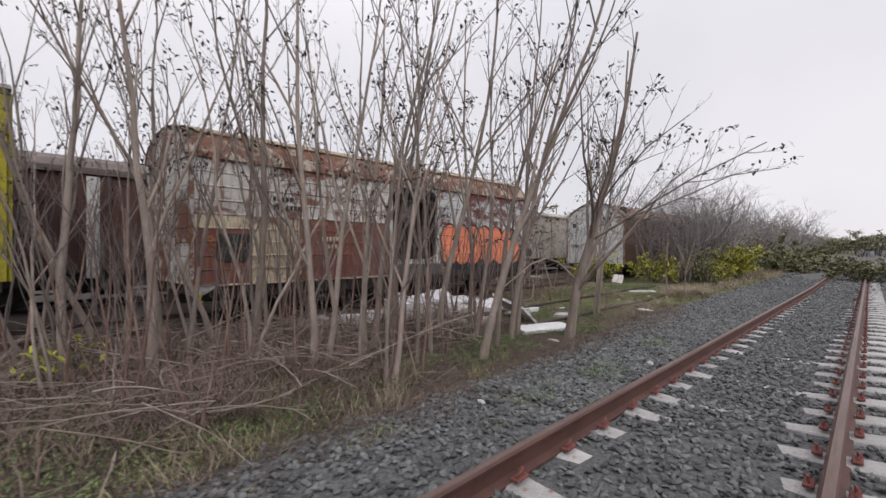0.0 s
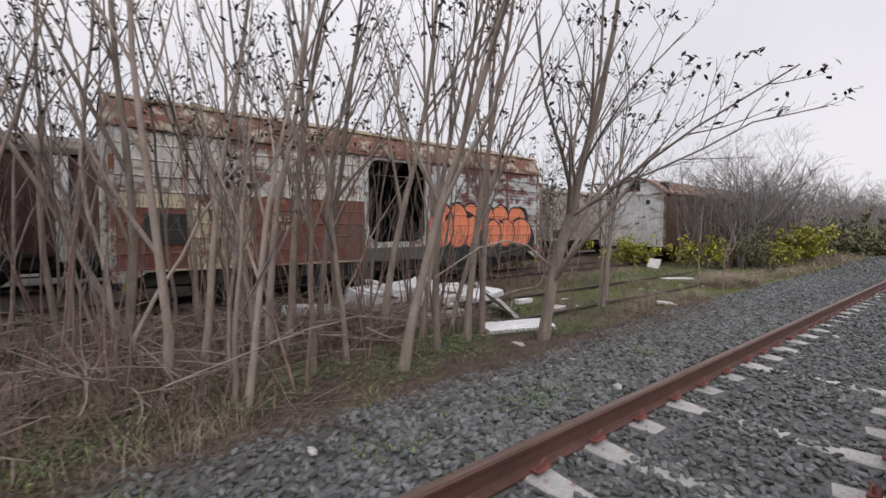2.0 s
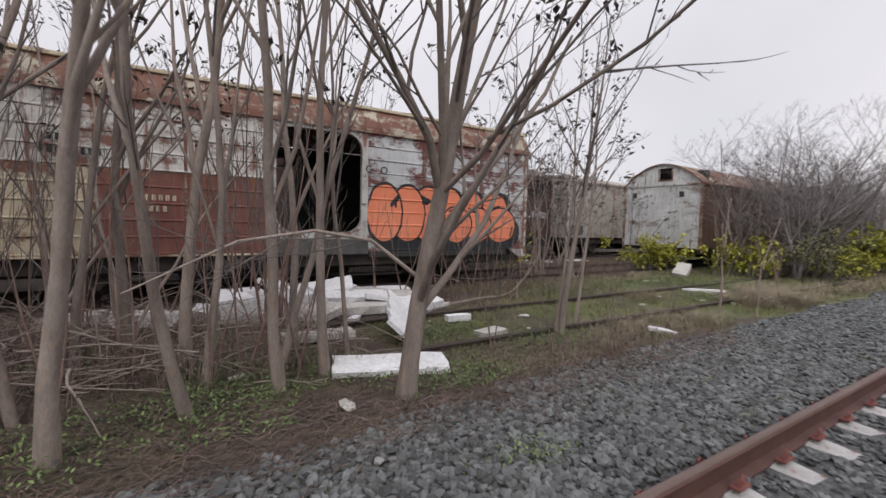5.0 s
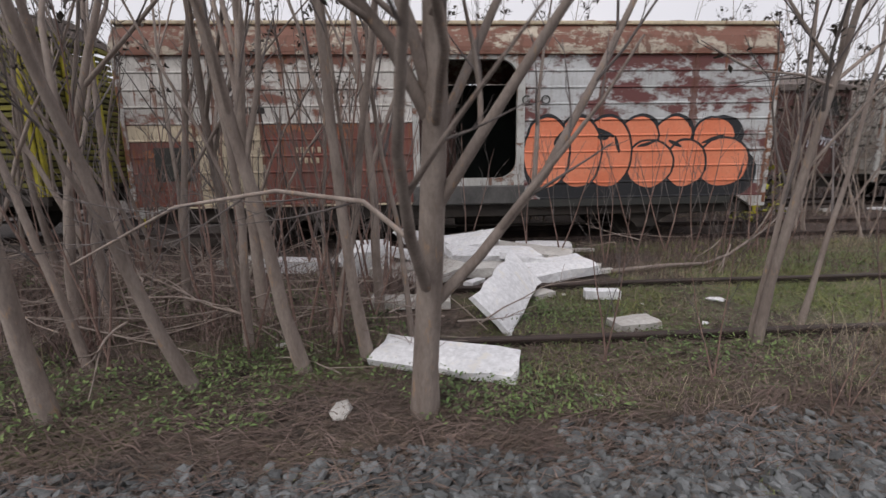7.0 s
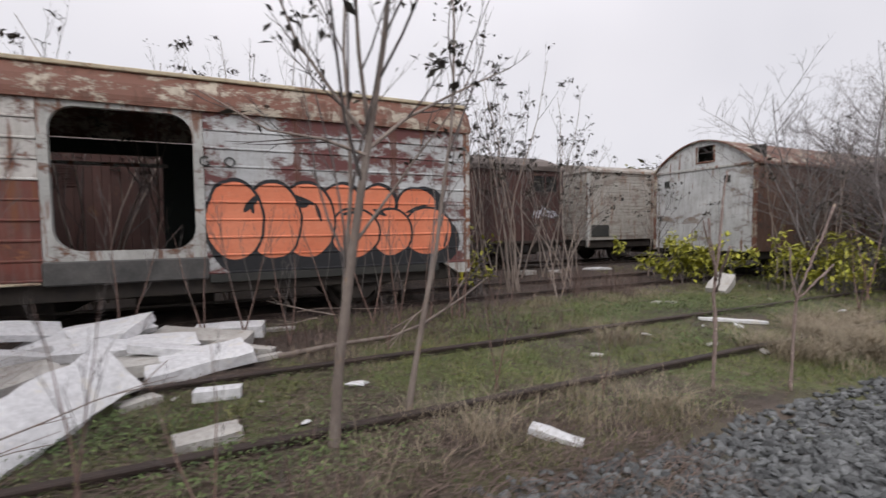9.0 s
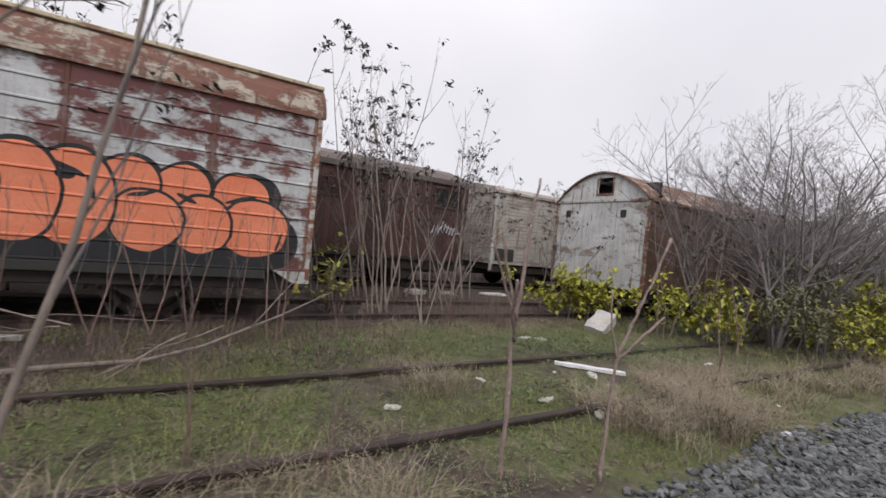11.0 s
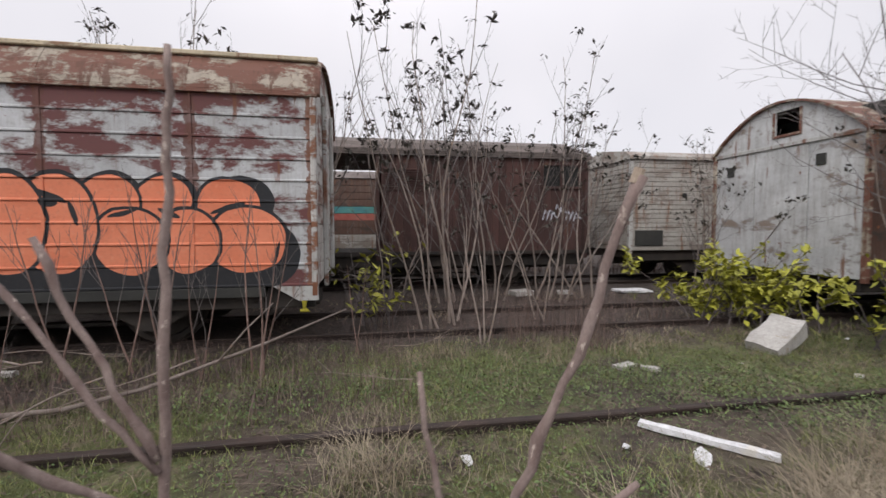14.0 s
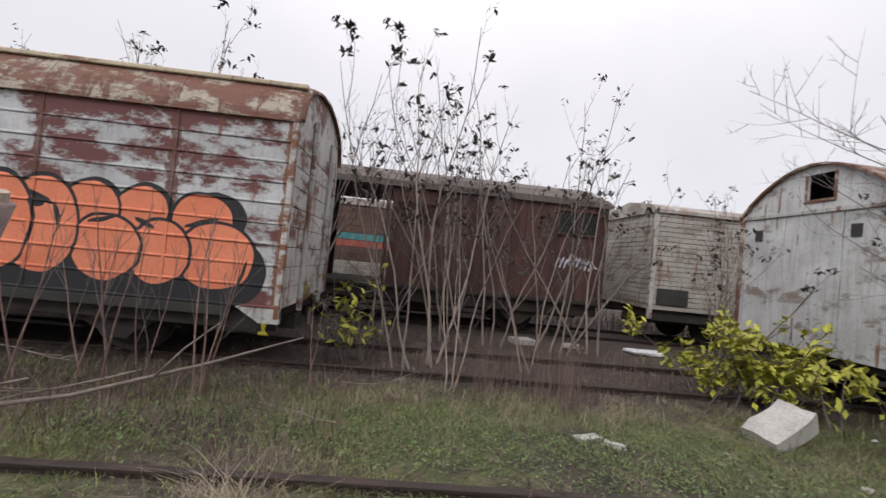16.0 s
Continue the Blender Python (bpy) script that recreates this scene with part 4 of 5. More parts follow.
# ---- foam boards and litter ----
def slab(name, m, sx, sy, sz, material, label, category, seed, group="dumped foam boards"):
    """A broken insulation board with ragged edges."""
    rnd = random.Random(seed)
    nx, ny = max(3, int(sx / 0.16)), max(3, int(sy / 0.16))
    ob = thing(name, m, label, category, group)
    g = Geo()
    vs, fs = [], []
    idx = {}
    for k, z in ((0, 0.0), (1, sz)):
        for i in range(nx + 1):
            for j in range(ny + 1):
                e = min(0.03, 0.05 * min(sx, sy)) if i in (0, nx) or j in (0, ny) else 0.0
                idx[i, j, k] = len(vs)
                vs.append((sx * (i / nx - 0.5) + rnd.uniform(-e, e), sy * (j / ny - 0.5) + rnd.uniform(-e, e), z + rnd.uniform(-0.004, 0.004) - (0.012 if e and k else 0)))
    for i in range(nx):
        for j in range(ny):
            fs.append((idx[i, j, 1], idx[i + 1, j, 1], idx[i + 1, j + 1, 1], idx[i, j + 1, 1]))
            fs.append((idx[i, j, 0], idx[i, j + 1, 0], idx[i + 1, j + 1, 0], idx[i + 1, j, 0]))
    for i in range(nx):
        fs += [(idx[i, 0, 0], idx[i + 1, 0, 0], idx[i + 1, 0, 1], idx[i, 0, 1]), (idx[i + 1, ny, 0], idx[i, ny, 0], idx[i, ny, 1], idx[i + 1, ny, 1])]
    for j in range(ny):
        fs += [(idx[0, j + 1, 0], idx[0, j, 0], idx[0, j, 1], idx[0, j + 1, 1]), (idx[nx, j, 0], idx[nx, j + 1, 0], idx[nx, j + 1, 1], idx[nx, j, 1])]
    part("board", g.add(vs, fs), material, ob)
    return ob


FW = "white foam insulation board lying on the ground by the tracks"
FP = "white foam insulation board on a dumped pile beside the wagon"
for i, (x, y, z, rx, ry, rz, sx, sy, sz, mat, lab) in enumerate([
        (8.42, 2.98, 0.03, 6, 0, -21, 1.06, 0.38, 0.065, M_FOAM, FW),
        (9.11, 4.10, 0.21, 44, -6, 64, 1.32, 0.46, 0.06, M_FOAM, "large white foam board tilted against the pile"),
        (8.15, 4.30, 0.03, 0, 0, -6, 0.80, 0.26, 0.09, M_FOAM_OLD, FW),
        (9.25, 5.85, 0.16, 7, 4, 9, 1.25, 0.45, 0.11, M_FOAM, FP), (9.75, 5.55, 0.13, -6, 8, -16, 0.9, 0.3, 0.09, M_FOAM, FP), (9.0, 6.3, 0.27, 16, -4, 30, 0.75, 0.4, 0.08, M_FOAM, FP),
        (10.2, 6.7, 0.03, 4, 0, -10, 0.85, 0.32, 0.17, M_FOAM, FP), (10.65, 6.75, 0.02, 0, 0, -3, 0.75, 0.09, 0.06, M_FOAM_OLD, "splintered foam strip at the edge of the pile"),
        (9.95, 5.30, 0.04, 6, -5, 14, 0.95, 0.5, 0.13, M_FOAM, FP),
        (8.75, 6.35, 0.2, 12, -9, -18, 1.2, 0.55, 0.13, M_FOAM, FP),
        (8.05, 5.95, 0.15, -4, 16, 24, 1.0, 0.55, 0.13, M_FOAM, FP),
        (8.45, 5.25, 0.04, 3, -10, 30, 0.75, 0.4, 0.12, M_FOAM_OLD, FP),
        (7.55, 5.80, 0.04, 8, 0, 6, 0.62, 0.55, 0.34, M_FOAM, "thick white foam block on the dumped pile"),
        (8.7, 5.75, 0.03, 0, 0, -5, 2.1, 0.9, 0.13, M_FOAM_OLD, FP),
        (9.9, 6.25, 0.06, 9, 5, -22, 1.1, 0.35, 0.16, M_FOAM_OLD, FP),
        (10.35, 5.75, 0.04, 0, 6, -25, 0.7, 0.14, 0.08, M_FOAM_OLD, "splintered foam strip at the edge of the pile"),
        (6.5, 6.0, 0.02, 0, 5, 8, 0.75, 0.32, 0.17, M_FOAM, FW),
        (5.75, 6.3, 0.02, 0, -4, -12, 0.6, 0.35, 0.14, M_FOAM_OLD, FW),
        (10.15, 4.33, 0.02, 0, 0, -8, 0.36, 0.13, 0.10, M_FOAM, FW),
        (10.12, 3.56, 0.0, 0, 0, 10, 0.40, 0.22, 0.08, M_FOAM_OLD, FW),
        (9.55, 4.52, 0.0, 0, 0, 30, 0.3, 0.16, 0.07, M_FOAM_OLD, FW),
        (8.9, 5.05, 0.02, 0, 4, 55, 0.34, 0.12, 0.06, M_FOAM, "splintered foam strip at the edge of the pile"),
        (10.55, 5.35, 0.02, 0, 0, 18, 0.4, 0.09, 0.06, M_FOAM_OLD, "splintered foam strip at the edge of the pile"),
        (7.25, 6.2, 0.05, 14, 0, -30, 0.5, 0.3, 0.1, M_FOAM, FP),
        (8.2, 6.5, 0.3, 20, 12, 35, 0.6, 0.35, 0.09, M_FOAM, FP),
        (12.28, 2.58, 0.0, 0, 8, -52, 0.36, 0.11, 0.06, M_FOAM, FW),
        (19.55, 6.25, 0.04, 8, -27, 14, 0.64, 0.37, 0.24, M_FOAM_OLD, "grey-white block of foam leaning by the yellow bush"),
        (16.85, 4.28, 0.02, 0, 0, -48, 0.86, 0.07, 0.05, M_FOAM, "white plastic strip lying in the grass"),
        (20.6, 10.9, 0.02, 0, 0, 0, 0.75, 0.45, 0.06, M_FOAM, "flat white board between the far tracks"),
        (17.9, 10.9, 0.02, 0, 0, 14, 0.45, 0.35, 0.12, M_FOAM_OLD, FW),
        (19.0, 11.0, 0.02, 0, 0, -20, 0.35, 0.25, 0.08, M_FOAM_OLD, FW),
        (17.3, 5.95, 0.0, 0, 0, 20, 0.26, 0.12, 0.05, M_FOAM_OLD, FW), (17.5, 5.8, 0.0, 0, 4, -30, 0.2, 0.08, 0.05, M_FOAM_OLD, FW)]):
    slab("foam_board", pose(x, y, z + ground_z(x, y), rx, ry, rz), sx, sy, sz, mat, lab, "foam board", 40 + i)

rnd = random.Random(77)
bit = [hull_mesh("litter", M_FOAM if k % 2 else M_FOAM_OLD, 300 + k, 0.35) for k in range(4)]
for i in range(30):
    if i < 12:
        x, y = ((7.757, 2.40), (15.17, 4.35), (15.62, 3.15), (17.1, 2.25), (19.4, 5.2), (19.2, 4.0), (15.4, 3.6), (16.7, 4.1), (13.9, 3.9), (16.9, 3.4), (7.15, 3.4), (11.3, 4.2))[i]
        s = rnd.uniform(0.09, 0.17) if i else 0.2
    else:
        x, y, s = rnd.uniform(9, 22), rnd.uniform(2.4, 6.8), rnd.uniform(0.03, 0.09)
    ob = new("litter", bit[i % 4])
    ob.matrix_basis = Matrix.LocRotScale((x, y, ground_z(x, y) + 0.02), Euler((0, 0, rnd.uniform(0, 6))), (s * 1.4, s * 0.7, s * 0.5))
    tagged(ob, "scrap of white foam in the grass", "litter", "foam litter")


# ---- trees ----
def wander(rnd, start, way, length, n, bend, lift):
    """Points of a crooked stem."""
    p, d = Vector(start), Vector(way).normalized()
    pts = [p.copy()]
    for _ in range(n):
        d = (d + Vector((rnd.uniform(-bend, bend), rnd.uniform(-bend, bend), rnd.uniform(-bend, bend) * 0.6 + lift))).normalized()
        p = p + d * (length / n)
        pts.append(p.copy())
    return pts


def along(pts, k):
    i = min(int(k * (len(pts) - 1)), len(pts) - 2)
    f = k * (len(pts) - 1) - i
    return pts[i].lerp(pts[i + 1], f), (pts[i + 1] - pts[i]).normalized()


def bush_out(rnd, thick, thin, tips, pts, r, level, spread, count, ratio=0.55, sides=(7, 5, 4, 3)):
    """Adds side shoots to a stem, and shoots to those."""
    total = sum((b - a).length for a, b in zip(pts, pts[1:]))
    for c in range(count):
        k = 0.22 + 0.74 * (c + rnd.random()) / count
        p, d = along(pts, k)
        a = rnd.uniform(0, 2 * math.pi)
        out = d.orthogonal().normalized()
        out.rotate(Matrix.Rotation(a, 3, d))
        way = d * (1 - spread * 0.35) + out * spread + Vector((0, 0, 0.18))
        ln = total * ratio * (1.12 - 0.75 * k) * rnd.uniform(0.7, 1.25)
        rr = max(r * (1 - 0.72 * k) * rnd.uniform(0.42, 0.66), 0.0032)
        q = wander(rnd, p, way, ln, 4 if level < 2 else 3, 0.16, 0.07)
        g = thick if rr > 0.012 else thin
        g.tube(q, [rr * (1 - 0.72 * i / (len(q) - 1)) for i in range(len(q))], sides[min(level, 3)], False)
        tips.append(q[-1])
        if level < 3 and ln > 0.25:
            bush_out(rnd, thick, thin, tips, q, rr, level + 1, spread, max(2, int(count * 0.55)), ratio, sides)


def make_tree(name, m, label, seed, height, r, lean=(0, 0), limbs=(), count=6, spread=0.6, leaf=0.35, bark=None, trunk_pts=None, leaf_size=0.04, forks=1, group="bare saplings", ratio=0.5, bend=0.07, lift=0.035, levels=0, gap=0.07, fan=0.3):
    """A bare sapling: tapered trunk with limbs, and a crown of twigs with withered leaves at some tips."""
    rnd = random.Random(seed)
    t = thing(name, m, label, "tree", group)
    thin, tips, stems = Geo(), [], []
    for f in range(forks):
        if trunk_pts:
            pts = [Vector(p) for p in trunk_pts]
        else:
            way = Vector((lean[0] + (rnd.uniform(-fan, fan) if forks > 1 else 0), lean[1] + (rnd.uniform(-fan, fan) if forks > 1 else 0), 1))
            pts = wander(rnd, (gap * f, 0.7 * gap * (f % 2), -0.08), way, height * (1 if f == 0 else rnd.uniform(0.65, 1)), 9, bend, lift)
        rad = [r * (1.25 if i == 0 else 1.0) * (1 - 0.8 * (i / (len(pts) - 1)) ** (1.7 if trunk_pts else 0.85)) for i in range(len(pts))]
        stems.append(("trunk", pts, r, rad, 9))
    for pts, ra, rb in limbs:
        q = [Vector(p) for p in pts]
        stems.append(("limb", q, ra, [ra + (rb - ra) * i / (len(q) - 1) for i in range(len(q))], 7))
    for what, pts, rr, rad, sides in stems:
        thick = Geo().tube(pts, rad, sides, False)
        bush_out(rnd, thick, thin, tips, pts, rr, levels, spread, count, ratio)
        part(what, thick, bark or M_BARK, t, smooth=True)
    crown = part("crown", thin, bark if bark == M_SCRUB else M_TWIG, t, smooth=True)
    pick = [p for p in tips if rnd.random() < leaf and p.z > 0.45 * height]
    if pick:
        nr = np.random.RandomState(seed)
        cen = []
        for p in pick:
            k = rnd.choice((3, 4, 6, 9))
            cen.append(np.array(p)[None] + nr.normal(0, 0.045, (k, 3)) * (1.3, 1.3, 0.7))
        part("leaves", leaf_mesh("leaves", M_DRYLEAF, np.concatenate(cen), leaf_size, nr), M_DRYLEAF, crown, "withered dark leaf clusters")
    return t


LAB = "slender bare sapling with grey bark and a few withered leaves"
# the forked tree at the edge of the stone bed
make_tree("tree", pose(8.26, 2.40, 0), "forked bare tree with smooth grey bark at the ballast edge", 3, 5.0, 0.078,
          trunk_pts=[(0, 0, -0.1), (0.01, -0.05, 0.3), (0.04, -0.11, 0.75), (0.06, -0.22, 1.2), (0.08, -0.36, 1.68), (0.08, -0.53, 2.3), (0.07, -0.73, 2.9), (0.04, -0.93, 3.7), (0.0, -1.1, 4.7)],
          limbs=[([(0.06, -0.08, 0.68), (0.32, -0.08, 0.95), (0.66, -0.13, 1.4), (0.94, -0.08, 1.9), (1.19, -0.03, 2.4), (1.39, 0.02, 3.1)], 0.036, 0.010),
                 ([(0.08, -0.33, 1.6), (-0.11, -0.48, 1.95), (-0.41, -0.58, 2.3), (-0.86, -0.68, 2.8), (-1.16, -0.78, 3.6)], 0.036, 0.010),
                 ([(0.08, -0.36, 1.62), (0.10, -0.78, 1.85), (0.0, -1.28, 2.12), (-0.16, -1.9, 2.42), (-0.37, -2.73, 2.73)], 0.026, 0.006),
                 ([(0.05, -0.9, 1.93), (0.2, -1.3, 2.08), (0.28, -1.8, 2.28), (0.21, -2.26, 2.46), (0.24, -2.8, 2.5)], 0.015, 0.005),
                 ([(0.08, -0.5, 2.2), (-0.12, -0.9, 2.55), (-0.38, -1.4, 2.9), (-0.64, -1.98, 3.15)], 0.018, 0.005),
                 ([(0.08, -0.34, 1.66), (-0.02, -0.5, 2.0), (-0.25, -0.8, 2.5), (-0.5, -1.1, 3.2), (-0.6, -1.2, 4.2)], 0.034, 0.010),
                 ([(0.08, -0.3, 1.55), (0.39, -0.13, 2.2), (0.84, 0.07, 3.0), (1.34, 0.32, 3.9), (1.74, 0.52, 4.8)], 0.026, 0.007),
                 ([(0.06, -0.1, 0.95), (-0.31, 0.02, 1.25), (-0.76, -0.03, 1.32), (-1.26, -0.08, 1.25), (-1.86, -0.03, 0.95)], 0.018, 0.006)],
          count=6, spread=0.62, leaf=0.3)

# saplings whose place and lean show well: x, y, lean x, lean y, radius, height
for i, (x, y, lx, ly, r, h) in enumerate([
        (6.76, 2.78, -0.17, -0.48, 0.047, 4.8), (7.42, 2.98, -0.19, -0.3, 0.054, 5.4), (7.85, 3.15, -0.04, -0.3, 0.05, 5.6),
        (6.80, 4.03, -0.10, -0.25, 0.062, 5.8), (6.35, 4.58, -0.13, -0.2, 0.058, 5.6), (6.05, 2.47, -0.03, -0.32, 0.06, 5.4),
        (5.20, 3.91, -0.05, -0.15, 0.055, 5.6), (7.85, 4.22, 0.03, -0.15, 0.052, 5.6), (8.18, 3.44, 0.0, -0.1, 0.028, 4.8),
        (5.79, 3.17, -0.06, -0.15, 0.036, 4.8), (5.42, 3.98, -0.02, -0.12, 0.056, 5.6), (3.89, 4.55, 0.0, -0.08, 0.06, 5.6),
        (4.93, 6.35, -0.04, 0.0, 0.042, 5.4), (5.24, 4.64, 0.05, -0.08, 0.045, 5.4), (5.30, 2.94, 0.02, -0.08, 0.035, 4.6),
        (4.45, 2.52, -0.03, -0.05, 0.028, 3.0), (4.12, 3.39, -0.05, -0.08, 0.05, 5.4), (2.60, 5.90, -0.30, 0.0, 0.05, 5.4),
        (3.30, 6.20, -0.13, 0.0, 0.05, 5.4), (4.53, 2.46, 0.02, -0.05, 0.036, 4.8), (2.83, 4.64, -0.05, -0.05, 0.062, 5.6),
        (2.12, 4.78, -0.02, -0.03, 0.055, 5.6), (5.97, 4.29, 0.03, -0.1, 0.045, 5.5), (4.00, 6.10, -0.25, 0.0, 0.05, 5.2),
        (7.53, 3.48, 0.08, -0.25, 0.04, 5.2), (4.43, 3.62, 0.03, -0.1, 0.045, 5.4), (6.90, 3.30, 0.06, -0.22, 0.04, 5.0),
        (1.55, 5.6, -0.18, 0.02, 0.055, 5.6), (3.35, 5.3, 0.05, 0.0, 0.04, 5.4),
        (11.5, 3.41, 0.16, -0.10, 0.028, 4.2), (10.9, 3.2, 0.05, -0.02, 0.026, 4.0)]):
    make_tree("tree", pose(x, y, 0), LAB, 100 + i, h, r * 0.92, (lx, 0.6 * ly), count=7, spread=0.5, leaf=0.3, ratio=0.44, bend=0.11, lift=0.05, leaf_size=0.034)

# the small tree that forks into a fan of branches beside the siding
FX, FZ = 0.25, 2.01
make_tree("tree", pose(10.88, 3.10, 0), "small bare tree forking into a fan of thin branches", 150, 4.4, 0.034,
          trunk_pts=[(0, 0, -0.06), (0.15 * FX, -0.02, 0.25 * FZ), (0.45 * FX, -0.05, 0.55 * FZ), (0.8 * FX, -0.08, 0.85 * FZ), (FX, -0.1, FZ), (FX + 0.1, -0.12, FZ + 0.6), (FX + 0.18, -0.15, FZ + 1.3), (FX + 0.2, -0.2, FZ + 2.0)],
          limbs=[([(FX, -0.1, FZ), (FX - 0.18, -0.05, FZ + 0.25), (FX - 0.42, 0.0, FZ + 0.6), (FX - 0.6, 0.05, FZ + 1.1)], 0.016, 0.005),
                 ([(FX, -0.1, FZ - 0.05), (FX + 0.25, -0.1, FZ + 0.16), (FX + 0.6, -0.08, FZ + 0.36), (FX + 1.1, -0.05, FZ + 0.62)], 0.015, 0.004),
                 ([(FX, -0.1, FZ + 0.05), (FX - 0.08, -0.2, FZ + 0.5), (FX - 0.12, -0.25, FZ + 1.1), (FX - 0.1, -0.3, FZ + 1.8)], 0.016, 0.005),
                 ([(FX, -0.1, FZ - 0.1), (FX - 0.3, -0.15, FZ - 0.02), (FX - 0.6, -0.1, FZ + 0.02), (FX - 0.95, -0.05, FZ + 0.22)], 0.012, 0.004)],
          count=5, spread=0.55, leaf=0.3, leaf_size=0.045)

# further saplings of the thicket: a few shapes set out again and again
shapes = [make_tree("tree", pose(1.0 + 0.9 * k, 6.2, 0), LAB, 200 + k, 5.2, 0.028, (0.06 * (k % 3 - 1), -0.03), count=6, spread=0.45, leaf=0.45, ratio=0.42, bend=0.16, forks=1 + k % 2, leaf_size=0.034) for k in range(6)]
rnd = random.Random(12)
for i in range(12):
    x, y = rnd.uniform(0.5, 10.2), rnd.uniform(2.6, 6.7)
    if x > 7.4 and (y < 3.6 or rnd.random() < 0.55):
        continue
    if 7.2 < x < 10.6 and 4.6 < y < 6.6:
        continue
    s = rnd.uniform(0.6, 1.1)
    copy_thing(shapes[i % 6], Matrix.LocRotScale((x, y, 0), Euler((0, 0, rnd.uniform(0, 6.28))), (s, s, s)))
# behind the white wagon, and to the far side of the yard on the left
for i in range(9):
    s = rnd.uniform(0.85, 1.1)
    copy_thing(shapes[i % 6], Matrix.LocRotScale((rnd.uniform(-3, 14), rnd.uniform(10.2, 11.2), 0), Euler((0, 0, rnd.uniform(0, 6.28))), (s, s, s)))

# thin stems between the white wagon and the brown one
LAB2 = "thin multi-stemmed bare sapling with dark withered leaves on top"
slim = [make_tree("sapling", pose(16.0 + 1.0 * k, 10.35, 0), LAB2, 300 + k, 5.3, 0.024, (0.14 * (k % 3 - 1), 0), count=6, spread=0.62, leaf=0.27, leaf_size=0.062, ratio=0.42, forks=3, bark=M_BARK, group="saplings by the brown wagon", gap=0.16, fan=0.3, bend=0.17) for k in range(4)]
for i, (x, y, s) in enumerate([(15.35, 7.9, 0.78), (15.9, 8.3, 0.95), (16.6, 10.3, 0.9), (18.6, 10.2, 0.8), (17.3, 8.5, 0.62), (14.9, 9.9, 0.75), (20.5, 8.3, 0.6), (20.9, 9.0, 0.7), (16.1, 7.3, 0.55), (20.6, 5.7, 0.6), (21.1, 5.0, 0.66), (6.2, 10.7, 1.0), (7.9, 10.9, 1.05), (9.6, 10.6, 1.0), (11.0, 10.8, 1.08), (12.4, 10.6, 0.98), (13.2, 10.9, 1.0)]):
    copy_thing(slim[i % 4], Matrix.LocRotScale((x, y, 0), Euler((0, 0, 1.3 * i)), (s, s, s)))
# whips in front of the wagon
LAB3 = "thin reddish whip growing in front of the wagon"
whip = [make_tree("whip", pose(11.56 + 0.9 * k, 6.45, 0), LAB3, 330 + k, 2.0, 0.014, (0.12 * (k - 1), -0.05), count=4, spread=0.4, leaf=0.0, bark=M_BARK_RED, group="whips by the wagon", forks=2) for k in range(3)]
for i, (x, y, s) in enumerate([(12.1, 6.6, 0.9), (12.9, 6.3, 0.8), (13.5, 6.3, 0.95), (10.4, 6.4, 1.0), (10.9, 6.0, 0.8), (9.9, 6.6, 0.9), (14.4, 6.9, 0.6), (11.9, 5.2, 0.5), (9.0, 6.75, 1.05), (12.4, 3.5, 0.55), (9.6, 2.9, 0.6), (10.2, 2.6, 0.5), (13.0, 2.9, 0.4), (10.55, 2.12, 0.36), (10.75, 2.2, 0.28), (18.3, 3.4, 0.75), (20.8, 4.3, 1.0)] + [(0.8 + 7.6 * rnd.random(), 2.5 + 4.2 * rnd.random(), 0.7 + 0.7 * rnd.random()) for _ in range(56)]):
    copy_thing(whip[i % 3], Matrix.LocRotScale((x, y, 0), Euler((0, 0, 0.9 * i)), (s, s, s)))


def knotty(pts, radii, seed, n=26):
    """A pruned stem with knots and small kinks along it."""
    rnd = random.Random(seed)
    q = [Vector(p) for p in pts]
    line, rad = [], []
    for i in range(n + 1):
        k = i / n
        p, _ = along(q, min(k, 0.9999))
        s = k * (len(radii) - 1)
        a = min(int(s), len(radii) - 2)
        r = radii[a] + (radii[a + 1] - radii[a]) * (s - a)
        knot = 1.45 if rnd.random() < 0.16 else rnd.uniform(0.86, 1.12)
        line.append(p + Vector((rnd.uniform(-1, 1), rnd.uniform(-1, 1), 0)) * 0.006)
        rad.append(r * knot)
    return Geo().tube(line, rad, 9)


